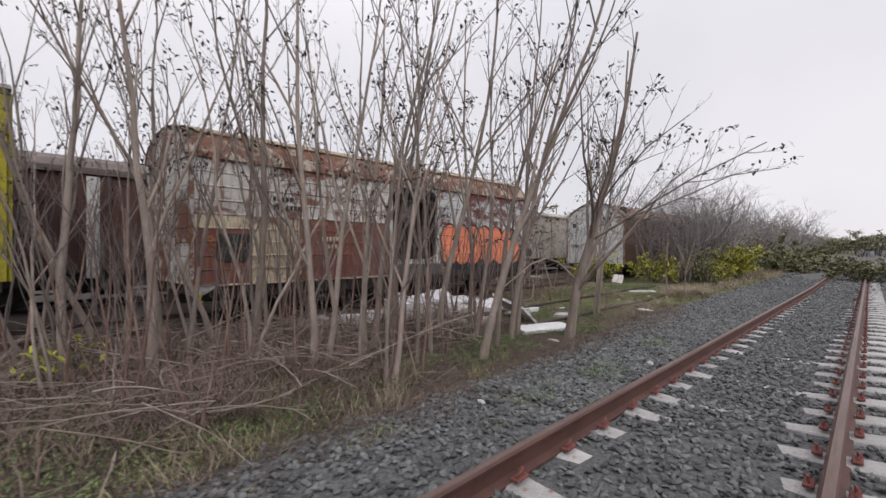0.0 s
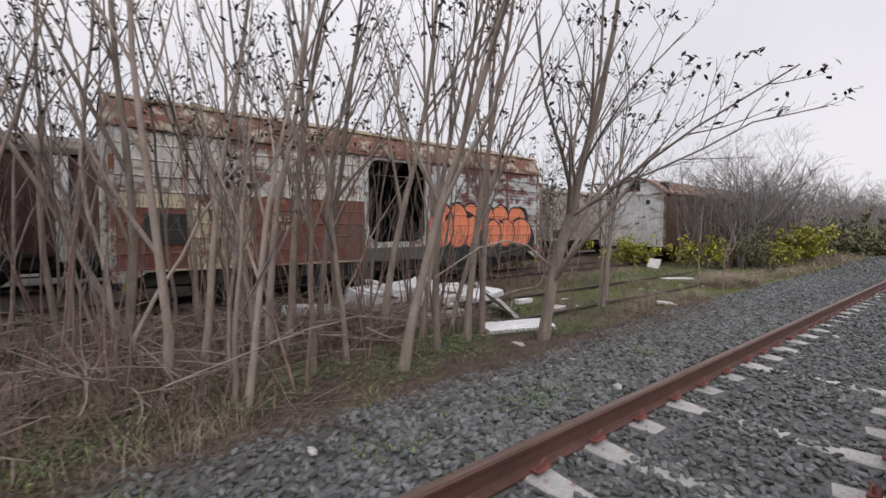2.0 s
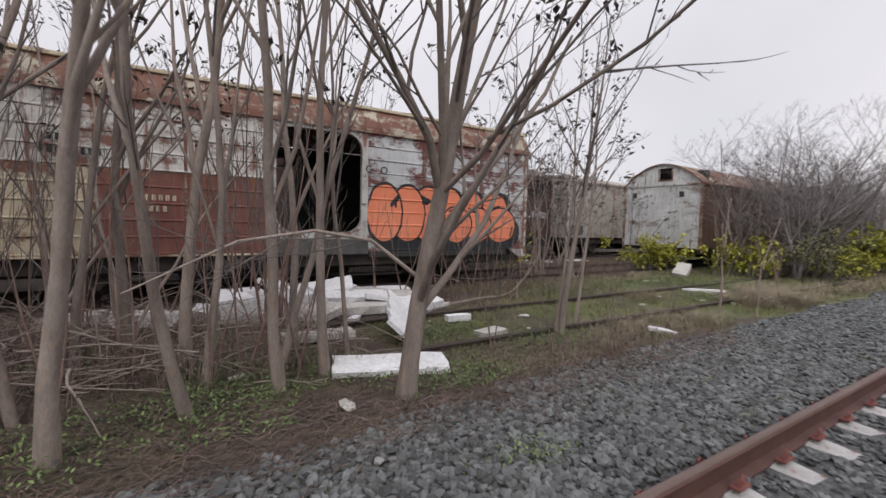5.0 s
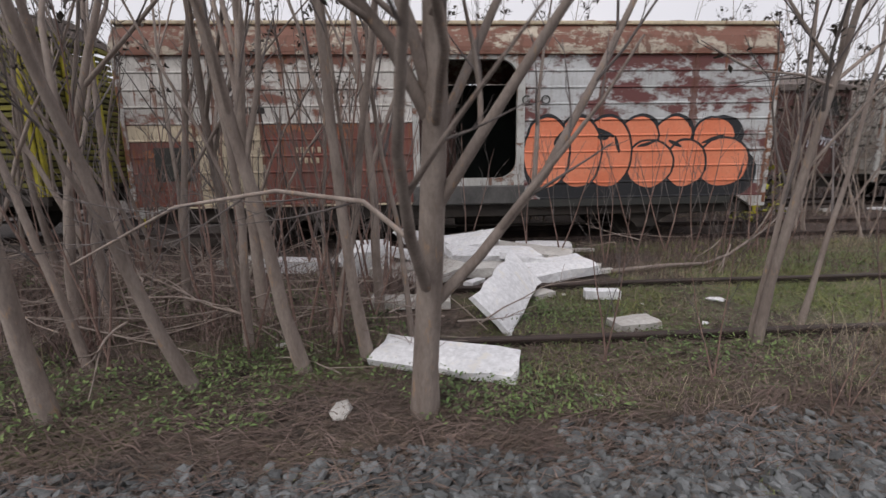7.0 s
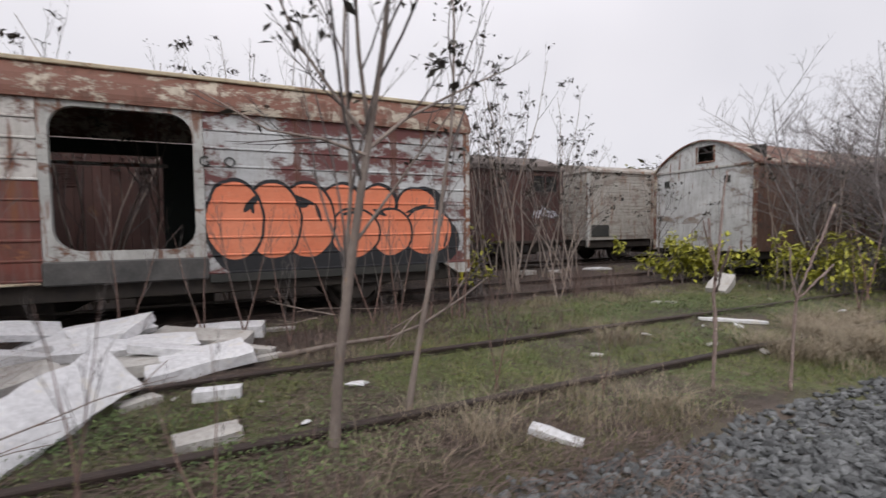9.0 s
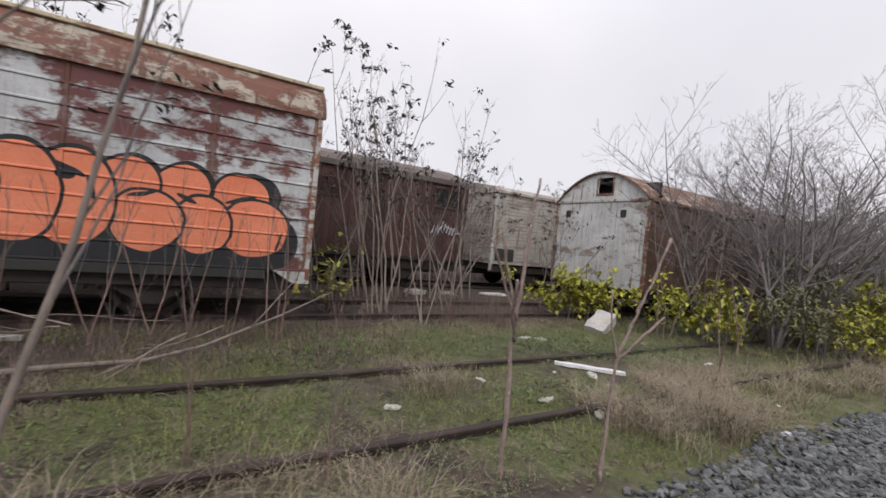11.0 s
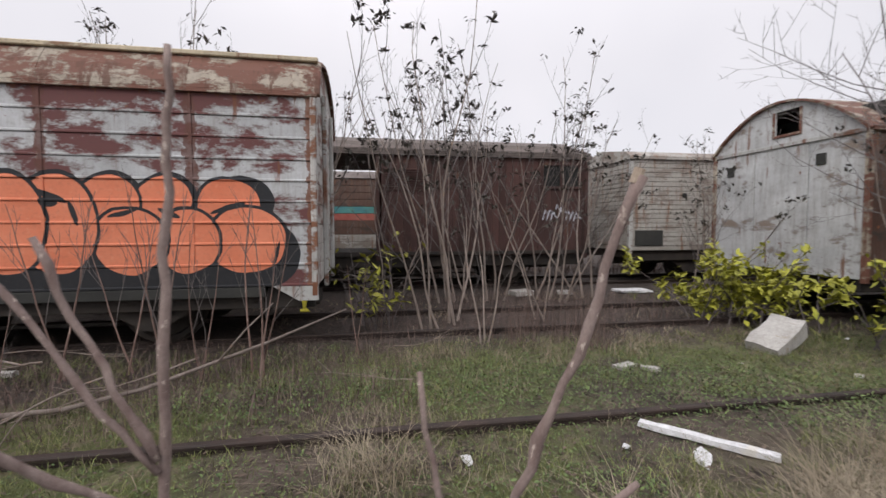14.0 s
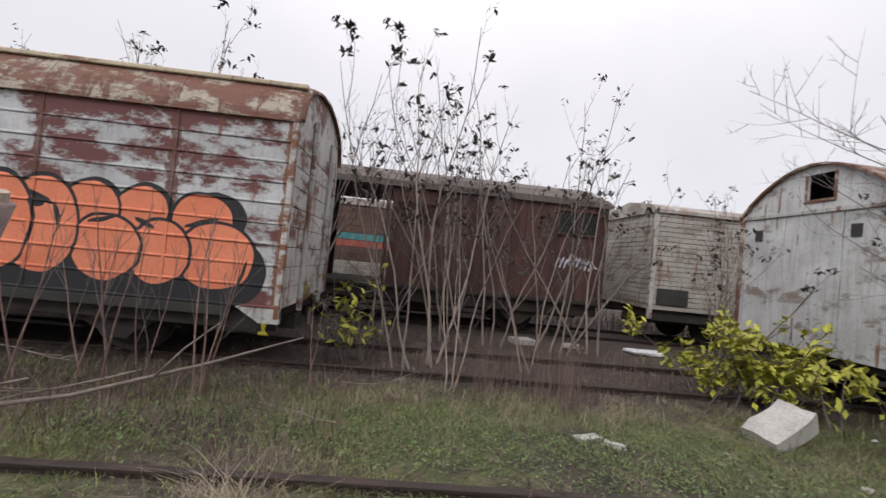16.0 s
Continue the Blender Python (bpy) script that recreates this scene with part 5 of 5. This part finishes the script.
def cut_stems():
    """Two coppiced stems with sawn tops beside the path."""
    t = thing("coppiced_stem", pose(14.07, 2.67, 0), "pruned reddish stem with sawn-off side branches", "shrub", "pruned stems")
    part("stem", knotty([(0.01, 0.02, -0.05), (0, 0, 0.5), (0.0, 0.02, 0.86), (0.02, 0.0, 1.3), (0.04, -0.01, 1.65), (0.06, -0.03, 1.9)], [0.016, 0.014, 0.013, 0.011, 0.009, 0.007], 1), M_BARK_CUT, t, smooth=True)
    for k, e in enumerate(([(0, 0, 0.97), (-0.1, -0.03, 1.13), (-0.21, -0.05, 1.33), (-0.30, -0.08, 1.48)], [(0, 0, 1.0), (-0.07, -0.02, 1.17), (-0.14, -0.03, 1.33), (-0.20, -0.05, 1.5)], [(0, 0, 0.87), (-0.15, -0.13, 1.05), (-0.28, -0.28, 1.28)])):
        part("branch", knotty(e, [0.009, 0.008, 0.0075, 0.007][:len(e)], 3 + k, 9), M_BARK_CUT, t, smooth=True)
    t = thing("coppiced_stem", pose(14.7, 2.42, 0), "leaning pruned stem with a pale sawn top", "shrub", "pruned stems")
    part("stem", knotty([(-0.02, -0.02, -0.05), (0, -0.02, 0.45), (0.02, -0.02, 0.79), (0.11, -0.06, 1.06), (0.2, -0.11, 1.34), (0.26, -0.16, 1.60)], [0.0115, 0.0105, 0.0095, 0.0092, 0.0086, 0.0082], 4), M_BARK_CUT, t, smooth=True)
    part("sawn_top", Geo().tube([(0.257, -0.1575, 1.588), (0.263, -0.1625, 1.612)], [0.0096, 0.0088], 10), M_SAWN, t, "pale freshly sawn end")
    part("branch", knotty([(0.02, -0.02, 0.78), (0.15, -0.1, 0.95), (0.26, -0.17, 1.10)], [0.008, 0.007, 0.0055], 5, 9), M_BARK_CUT, t, smooth=True)
    part("branch", knotty([(0.02, -0.02, 0.8), (-0.04, -0.01, 1.0), (-0.08, -0.01, 1.25)], [0.0075, 0.0065, 0.0055], 6, 9), M_BARK_CUT, t, smooth=True)


cut_stems()
# fallen branch leaning by the end of the wagon
t = thing("fallen_branch", pose(12.6, 5.85, 0), "pale fallen branch lying before the wagon", "branch")
part("stem", Geo().tube([(-1.9, -0.5, 0.04), (-1.2, -0.4, 0.07), (-0.5, -0.25, 0.05), (0.0, 0.0, 0.10), (0.9, 0.55, 0.32), (1.7, 1.1, 0.55)], [0.032, 0.028, 0.022, 0.02, 0.016, 0.009], 8), M_BARK, t, smooth=True)
part("branch", Geo().tube([(0.5, 0.3, 0.2), (0.75, 0.35, 0.5), (1.0, 0.5, 0.75)], [0.012, 0.010, 0.006], 6), M_BARK, t, smooth=True)


def leafy_bush(name, m, label, seed, size, leaves, material, leaf=0.06, bare=0.5, group="yellow-leaved bushes", stems=12):
    """A loose shrub: arching stems with leaves clustered along the outer shoots."""
    rnd, nr = random.Random(seed), np.random.RandomState(seed)
    t = thing(name, m, label, "bush", group)
    g, tips = Geo(), []
    for k in range(int(stems * size[0]) + 5):
        p = (rnd.uniform(-0.45, 0.45) * size[0], rnd.uniform(-0.45, 0.45) * size[1], -0.03)
        q = wander(rnd, p, (rnd.uniform(-0.6, 0.6), rnd.uniform(-0.6, 0.6), 1), size[2] * rnd.uniform(0.6, 1.1), 5, 0.2, -0.03)
        g.tube(q, [0.012 * (1 - 0.14 * i) for i in range(6)], 4, False)
        for _ in range(5):
            a, d = along(q, rnd.uniform(0.25, 1))
            s = wander(rnd, a, (rnd.uniform(-1, 1), rnd.uniform(-1, 1), rnd.uniform(0, 0.8)), rnd.uniform(0.2, 0.5) * size[2] * 0.6, 3, 0.2, 0)
            g.tube(s, [0.006, 0.005, 0.004, 0.003], 3, False)
            tips += s[1:]
    part("branchwork", g, M_TWIG, t)
    pts = np.array([tuple(p) for p in tips])
    pts = pts[nr.rand(len(pts)) < 1 - bare * 0.4]
    c = pts[nr.randint(0, len(pts), leaves)] + nr.normal(0, 0.05, (leaves, 3))
    c[:, 2] = np.maximum(c[:, 2], 0.03)
    part("leaves", leaf_mesh("leaves", material, c, leaf, nr), material, t, "")
    return t


YB = "loose bush with yellow-green autumn leaves"
leafy_bush("bush", pose(20.15, 7.3, 0), YB + " beside the van", 1, (1.5, 1.3, 1.2), 2000, M_YLEAF, 0.07)
leafy_bush("bush", pose(21.1, 5.4, 0), YB + " under the bare tree", 2, (1.6, 1.6, 1.2), 1600, M_YLEAF, 0.065)
leafy_bush("bush", pose(23.4, 3.7, 0), YB + " in front of the scrub", 9, (2.0, 1.4, 1.2), 1300, M_YLEAF, 0.06)
leafy_bush("bush", pose(26.5, 3.5, 0), YB + ", large and dense", 3, (2.8, 2.0, 1.75), 3600, M_YLEAF, 0.085)
leafy_bush("bush", pose(22.6, 4.2, 0), "olive-green bush with arching stems", 4, (2.4, 1.8, 1.5), 2200, M_GLEAF, 0.05)
leafy_bush("bush", pose(24.2, 5.0, 0), "olive-green bush with arching stems", 5, (2.6, 2.0, 1.9), 2200, M_GLEAF, 0.055)
leafy_bush("bush", pose(28.5, 5.0, 0), "olive-green bush with arching stems", 6, (4.0, 3.0, 2.2), 3200, M_GLEAF, 0.07)
leafy_bush("bush", pose(14.75, 8.3, 0), "small sprig with yellow-green leaves between the wagons", 7, (0.5, 0.5, 1.5), 130, M_YLEAF, 0.085)
leafy_bush("bush", pose(2.04, 4.9, 0), "small yellow-green plant in the thicket", 8, (0.5, 0.5, 0.5), 130, M_YLEAF, 0.05)

# the large bare tree by the van and the bare scrub that runs off along the line
make_tree("tree", pose(22.3, 4.4, 0), "wide bare tree with a dense crown of fine grey twigs", 500, 5.0, 0.036, (0.02, -0.02), count=13, spread=0.95, leaf=0.0, ratio=0.6, forks=6, bend=0.15, bark=M_SCRUB, group="bare scrub")
make_tree("tree", pose(24.6, 5.4, 0), "wide bare tree with a dense crown of fine grey twigs", 501, 4.6, 0.034, (0.25, -0.15), count=12, spread=0.95, leaf=0.0, ratio=0.62, forks=5, bend=0.15, bark=M_SCRUB, group="bare scrub")
make_tree("tree", pose(21.9, 5.6, 0), "wide bare tree with a dense crown of fine grey twigs", 502, 4.5, 0.03, (-0.2, 0.05), count=10, spread=0.95, leaf=0.0, ratio=0.6, forks=4, bend=0.15, bark=M_SCRUB, group="bare scrub")
scrub = [make_tree("scrub", pose(27.5 + 2.5 * k, 6.0, 0), "bare grey-brown roadside scrub", 510 + k, 3.3, 0.035, (0.1 * (k - 1), 0), count=6, spread=0.8, leaf=0.0, ratio=0.68, forks=5, bend=0.14, bark=M_SCRUB, group="bare scrub") for k in range(3)]
rnd = random.Random(31)
for i in range(60):
    x = 25 + 75 * (i / 60) ** 1.35 + rnd.uniform(-1, 1)
    y = rnd.uniform(3.6, 8.0) + (x - 25) * 0.03 * rnd.random()
    s = rnd.uniform(0.85, 1.2) * (1.1 if x < 40 else 1.35)
    copy_thing(scrub[i % 3], Matrix.LocRotScale((x, y, -0.02), Euler((0, 0, rnd.uniform(0, 6.28))), (s * 1.25, s * 1.25, s)))
far = leafy_bush("hedge_bush", pose(36, 4.2, 0), "dull green hedge bush along the line", 20, (3.4, 2.6, 1.6), 1500, M_GLEAF, 0.11, group="hedge along the line", stems=6)
for i in range(16):
    x = 32 + i * 6.5 + rnd.uniform(-2, 2)
    s = rnd.uniform(0.8, 1.3) * (1 + i * 0.03)
    copy_thing(far, Matrix.LocRotScale((x, rnd.uniform(3.6, 5.2) + 0.02 * (x - 30), 0), Euler((0, 0, rnd.uniform(0, 6))), (s, s, s * rnd.uniform(0.7, 1.3))))
for i in range(12):
    s = rnd.uniform(0.85, 1.15)
    copy_thing(far, Matrix.LocRotScale((rnd.uniform(31, 41), -7.5 + 1.1 * i, -0.3), Euler((0, 0, rnd.uniform(0, 6))), (s, s, s * 0.8)))
wood = leafy_bush("far_wood", pose(150, 20, -0.1), "dull green distant wood on the horizon", 21, (3.4, 2.6, 1.6), 3600, M_GLEAF, 0.05, group="distant wood", stems=5)
for i in range(34):
    a = rnd.uniform(0, 1)
    s = rnd.uniform(3.0, 4.6)
    x, y = (130 + 60 * a, rnd.uniform(-40, 14)) if i < 18 else (rnd.uniform(30, 190), rnd.uniform(24, 70))
    if abs(y + 0.3) < 7 and x < 160:
        y -= 14
    copy_thing(wood, Matrix.LocRotScale((x, y, -0.1), Euler((0, 0, rnd.uniform(0, 6))), (s * 1.6, s * 1.6, s)))


# ---- undergrowth, grass and leaf litter ----
def stuff(name, me, label, category):
    ob = new(name, me)
    return tagged(ob, label, category, kind="stuff")


def zs(x, y):
    return np.array([ground_z(float(a), float(b)) for a, b in zip(x, y)])


def tufts(name, material, n, box, h, w, label, category, seed, lean=0.5, clump=0, keep=None, flat=False):
    """Many thin strips standing or lying on the ground inside a stretch of the plan."""
    r = np.random.RandomState(seed)
    x0, x1, y0, y1 = box
    if clump:
        cx, cy = r.uniform(x0, x1, clump), r.uniform(y0, y1, clump)
        k = r.randint(0, clump, n)
        x, y = cx[k] + r.normal(0, 0.10, n), cy[k] + r.normal(0, 0.10, n)
    else:
        x, y = r.uniform(x0, x1, n), r.uniform(y0, y1, n)
    if keep is not None:
        ok = keep(x, y, r)
        x, y = x[ok], y[ok]
    n = len(x)
    z = zs(x, y)
    hh = h * r.uniform(0.4, 1.15, n)
    a = r.uniform(0, 2 * np.pi, n) if not flat else r.normal(0, 0.6, n) + np.pi * r.randint(0, 2, n)
    k = lean * r.uniform(0.2, 1.2, n) * hh
    dx, dy = np.cos(a) * k, np.sin(a) * k
    s = 4
    pts = np.zeros((n, s, 3))
    for i, f in enumerate(np.linspace(0, 1, s)):
        pts[:, i, 0] = x + dx * (f ** 1.6 if not flat else f) + r.normal(0, 0.012, n) * f
        pts[:, i, 1] = y + dy * (f ** 1.6 if not flat else f) + r.normal(0, 0.012, n) * f
        up = hh * (f - 0.35 * lean * f * f) if not flat else 0.012 + 0.05 * r.rand(n) * np.sin(np.pi * f) + 0 * hh
        pts[:, i, 2] = z + up - (0.01 if not flat else 0)
    return stuff(name, blade_mesh(name, material, pts, w * r.uniform(0.6, 1.3, n)), label, category)


def off_foam(x, y, r):
    return ~((x > 7.4) & (x < 10.6) & (y > 4.7) & (y < 6.8))


def behind_edge(x, y, r):
    """Keeps the tall tangle off the strip of weeds along the ballast."""
    return ~((x > 4.8) & (y < 3.0 + 0.3 * r.rand(len(x)))) & ~((x < 4.8) & (y < 2.5) & (r.rand(len(x)) < 0.6))


def patchy(lo, f=0.5, seed=0.0):
    return lambda x, y, r: np.array([noise.noise((a * f, b * f, seed)) > lo for a, b in zip(x, y)]) & off_foam(x, y, r)


tufts("brushwood", M_BRAMBLE, 6000, (-1, 8.4, 2.35, 6.9), 0.5, 0.0042, "tangle of dry reddish brushwood under the saplings", "brushwood", 1, 0.9, keep=behind_edge)
tufts("brushwood", M_BRAMBLE, 5200, (-1, 8.3, 2.2, 5.6), 0.75, 0.005, "tangle of dry reddish brushwood under the saplings", "brushwood", 2, 1.5, clump=190, keep=behind_edge)
tufts("brushwood", M_BRAMBLE, 2600, (8.6, 15.0, 5.0, 7.2), 0.4, 0.003, "thin dry stalks before the wagon", "brushwood", 3, 0.8, keep=off_foam)
tufts("brushwood", M_BRAMBLE, 900, (14.5, 19.5, 6.9, 10.8), 0.55, 0.004, "thin dry stalks between the tracks", "brushwood", 4, 0.6)
tufts("dead_stalks", M_LITTERLEAF, 14000, (-1, 13, 1.2, 3.0), 0.42, 0.003, "dead stalks lying along the edge of the ballast", "dead stalks", 5, 1.0, flat=True, keep=lambda x, y, r: np.abs(y - 2.05) < 0.85 * r.rand(len(x)) ** 1.3 + 0.1)
tufts("dead_stalks", M_BRAMBLE, 5200, (12.5, 24, 6.6, 11.4), 0.3, 0.005, "dead stalks and twigs lying between the yard tracks", "dead stalks", 25, 1.2, flat=True)
tufts("dead_stalks", M_STRAW, 2200, (12.5, 24, 6.6, 11.4), 0.16, 0.005, "dry grass wisps between the yard tracks", "dead stalks", 26, 1.2, clump=160)
tufts("dead_stalks", M_BRAMBLE, 7000, (2, 13, 1.7, 3.3), 0.38, 0.0035, "reddish dead stalks lying beside the ballast", "dead stalks", 27, 1.0, flat=True)
tufts("dead_stalks", M_BRAMBLE, 4200, (-1, 11, 2.2, 6.5), 0.5, 0.003, "dead stalks lying under the saplings", "dead stalks", 6, 1.0, flat=True)
tufts("grass", M_GRASS, 62000, (8.8, 24, 2.35, 7.2), 0.115, 0.0028, "short winter grass between the siding rails", "grass", 7, 0.9, clump=1900, keep=patchy(-0.28))
tufts("grass", M_STRAW, 24000, (8.8, 24, 2.3, 7.0), 0.15, 0.0024, "dry straw-coloured grass between the siding rails", "grass", 8, 1.0, clump=900, keep=patchy(-0.05, 0.7, 5.0))
tufts("grass", M_STRAW, 4200, (15.5, 24, 2.35, 3.5), 0.40, 0.003, "tall dry grass tussocks at the ballast edge", "grass", 9, 1.4, clump=70)
for k, (x, y, w, n) in enumerate(((16.9, 2.9, 0.7, 2600), (17.5, 3.5, 0.5, 1300), (15.9, 2.9, 0.35, 700), (13.3, 2.55, 0.3, 260), (14.6, 4.25, 0.5, 300), (12.0, 2.8, 0.3, 160))):
    tufts("grass", M_STRAW, n, (x - w, x + w, y - 0.6 * w, y + 0.6 * w), 0.48, 0.0026, "arching tussock of dry straw-coloured grass", "grass", 60 + k, 1.3, clump=6)
tufts("dead_stalks", M_BRAMBLE, 420, (16.2, 17.6, 6.6, 7.9), 0.75, 0.003, "upright reddish dead stalks between the tracks", "dead stalks", 70, 0.3, clump=8)
# added strip that hides the bright ground showing beneath the brown wagons
tufts("brushwood", M_BRAMBLE, 2600, (8, 27, 14.3, 16.6), 0.9, 0.008, "brushwood added behind the brown wagons to darken the gap below", "brushwood", 71, 0.6)
tufts("grass", M_STRAW, 700, (11.0, 13.4, 2.5, 3.4), 0.32, 0.0028, "tall dry grass tussocks at the ballast edge", "grass", 10, 1.2, clump=26)
tufts("grass", M_STRAW, 700, (15.0, 18.5, 6.2, 7.1), 0.3, 0.003, "tall dry grass tussocks at the ballast edge", "grass", 11, 1.1, clump=22)
tufts("grass", M_GRASS, 5200, (-1.5, 5.5, 1.75, 3.6), 0.16, 0.004, "rough grass at the edge of the thicket", "grass", 12, 0.9, keep=patchy(-0.1, 0.6, 9.0))
tufts("grass", M_STRAW, 2600, (-1.5, 4.5, 1.7, 3.4), 0.26, 0.0035, "rough dry grass at the edge of the thicket", "grass", 13, 0.9, clump=70)
tufts("grass", M_GRASS, 2000, (1, 14, 0.6, 1.9), 0.07, 0.004, "sparse weeds in the ballast", "grass", 14, 0.9, clump=45)
tufts("grass", M_STRAW, 9000, (24, 70, 2.3, 5.5), 0.4, 0.010, "dry grass along the line", "grass", 15, 0.8)
tufts("grass", M_GRASS, 9000, (20, 60, 2.3, 11), 0.2, 0.010, "rough grass along the line", "grass", 16, 0.8)


def leaf_cover(name, material, n, box, size, label, seed, keep=None, lift=0.012, flat=0.75):
    r = np.random.RandomState(seed)
    x, y = r.uniform(box[0], box[1], n), r.uniform(box[2], box[3], n)
    if keep is not None:
        ok = keep(x, y, r)
        x, y = x[ok], y[ok]
    c = np.stack([x, y, zs(x, y) + lift * r.uniform(0.4, 2.2, len(x))], 1)
    return stuff(name, leaf_mesh(name, material, c, size, r, flat), label, "leaves")


leaf_cover("fallen_leaves", M_LITTERLEAF, 26000, (-1, 11.5, 1.9, 7.0), 0.026, "carpet of fallen brown leaves", 1)
leaf_cover("fallen_leaves", M_LITTERLEAF, 18000, (9, 22, 2.3, 11), 0.025, "scattered fallen brown leaves", 2)
leaf_cover("herbs", M_HERB, 40000, (-1, 9.5, 2.2, 6.0), 0.019, "low green weeds on the thicket floor", 3, patchy(0.0, 0.75, 3.0), 0.035, 0.3)
HERB_SPOTS = [(6.4, 0.98, 0.32), (5.0, 1.0, 0.22), (8.4, 1.1, 0.24), (2.0, 2.5, 0.9), (3.3, 2.35, 0.6), (6.3, 2.75, 0.55), (7.0, 3.0, 0.45), (5.9, 2.35, 0.4), (8.75, 2.4, 0.4), (1.0, 2.3, 0.8), (9.5, 3.9, 0.5), (10.6, 3.0, 0.6), (4.6, 2.5, 0.4), (13.6, 5.5, 0.8), (15.4, 5.7, 1.0), (17.4, 5.3, 1.1), (15.6, 3.7, 0.5), (16.6, 3.3, 0.5), (18.6, 4.6, 1.0)]


def in_spots(x, y, r):
    ok = np.zeros(len(x), bool)
    for a, b, s in HERB_SPOTS:
        ok |= ((x - a) / (s * 1.4)) ** 2 + ((y - b) / (s * 0.7)) ** 2 < r.uniform(0.2, 1.3, len(x))
    return ok


leaf_cover("herbs", M_HERB, 130000, (-0.5, 20, 0.7, 6.4), 0.0165, "patches of low green weeds at the thicket edge", 8, in_spots, 0.045, 0.2)
leaf_cover("herbs", M_HERB, 60000, (8.8, 23, 2.4, 7.4), 0.0125, "low green weeds between the rails", 4, patchy(-0.1, 0.45, 6.0), 0.022, 0.4)

dead = Geo()
rnd = random.Random(55)
for i in range(298):
    x, y = rnd.uniform(0, 8.8) if i < 290 else rnd.uniform(9.5, 15), rnd.uniform(2.3, 6.3) if i < 290 else rnd.uniform(5.2, 6.9)
    if 7.3 < x < 10.6 and y > 4.2 or x > 4.8 and y < 3.0:
        continue
    a = rnd.uniform(0, 6.28)
    z = rnd.uniform(0.03, 0.35)
    q = wander(rnd, (x, y, z), (math.cos(a), math.sin(a), rnd.uniform(-0.15, 0.35)), rnd.uniform(0.5, 1.5), 5, 0.22, -0.03)
    q = [Vector((p.x, p.y, max(p.z, 0.02))) for p in q]
    r0 = rnd.uniform(0.004, 0.011)
    dead.tube(q, [r0 * (1 - 0.13 * k) for k in range(6)], 5, False)
    for _ in range(3):
        p, d = along(q, rnd.uniform(0.3, 0.9))
        s = wander(rnd, p, d + Vector((rnd.uniform(-0.7, 0.7), rnd.uniform(-0.7, 0.7), rnd.uniform(-0.2, 0.5))), rnd.uniform(0.2, 0.5), 3, 0.2, 0)
        dead.tube(s, [r0 * 0.6, r0 * 0.5, r0 * 0.4, r0 * 0.3], 4, False)
stuff("dead_branches", dead.mesh("dead_branches", M_BARK, True), "dead grey branches lying in the brushwood", "dead branches")

# ---- ballast ----
bases = []
for k in range(7):
    me = hull_mesh("stone_shape", M_STONE, 900 + k, 0.4)
    v = np.array([tuple(q.co) for q in me.vertices])
    f = np.array([tuple(p.vertices) for p in me.polygons])
    bases.append((v, f))
    bpy.data.meshes.remove(me)


def stone_pose(r, x, y, size):
    z = ground_z(x, y)
    e = Euler(r.uniform(-0.6, 0.6, 3) + (0, 0, r.uniform(0, 6)))
    s = size * r.uniform(0.6, 1.35, 3)
    return Matrix.LocRotScale((x, y, z + 0.004 + 0.016 * r.rand()), e, (s[0] * 1.25, s[1], s[2]))


def bare_spot(x, y):
    """True where a sleeper's top or a rail keeps the stones away."""
    dx = abs((x + 4 + 0.3) % 0.6 - 0.3)
    for rail_y in (0.45, -1.055):
        if abs(y - rail_y) < 0.07:
            return True
        inside = (rail_y - y) if rail_y > 0 else (y - rail_y)
        if dx < 0.15 and (-0.08 < inside < 0.34):
            return True
    return False


def ballast(x0, x1, y0, y1, n, size, seed, fade=True):
    r = np.random.RandomState(seed)
    out = []
    for _ in range(n):
        x, y = r.uniform(x0, x1), r.uniform(y0, y1)
        edge = (1.95 if x < 9 else 2.25) + 0.25 * noise.noise((x * 0.8, 0, 7.0))
        if (fade and y > edge - 0.6 * r.rand() ** 3) or bare_spot(x, y):
            continue
        out.append((r.randint(7), np.array(stone_pose(r, x, y, size))))
    return out


stuff("ballast", scatter_mesh("ballast", M_STONE, bases, ballast(-1.5, 13, -2.4, 2.3, 24500, 0.046, 1) + ballast(5.0, 13.0, 0.62, 2.2, 6500, 0.06, 5)), "grey crushed-stone ballast along the running line", "ballast")
stuff("ballast", scatter_mesh("ballast", M_STONE, bases, ballast(13, 26, -2.4, 2.6, 17000, 0.06, 2) + ballast(13, 22, 1.3, 2.6, 5000, 0.055, 6) + ballast(26, 42, -2.4, 2.6, 4500, 0.11, 3)), "grey crushed-stone ballast along the running line", "ballast")
bed = thing("ballast_edge", pose(0, 0, 0), "larger grey stones along the outer edge of the ballast", "ballast", kind="structure")
singles = [hull_mesh("stone", M_STONE_ONE, 950 + k, 0.4) for k in range(6)]
r = np.random.RandomState(9)
for i in range(280):
    x, y = r.uniform(5.5, 11.5), 1.85 - 0.95 * r.rand() ** 1.5
    ob = part("stone", singles[i % 6], M_STONE_ONE, bed)
    ob.matrix_basis = stone_pose(r, x, y, 0.062)
for x, y, s in ((7.16, 0.73, 0.10), (11.68, -0.01, 0.08), (7.6, 1.5, 0.07), (4.6, 1.3, 0.07)):
    ob = new("stone", hull_mesh("pale_stone", M_CONCRETE, int(x * 10), 0.25))
    ob.matrix_basis = Matrix.LocRotScale((x, y, ground_z(x, y) + 0.03), Euler((0, 0.2, x)), (s * 1.4, s, s))
    tagged(ob, "pale stone lying on the ballast", "stone", "pale stones")
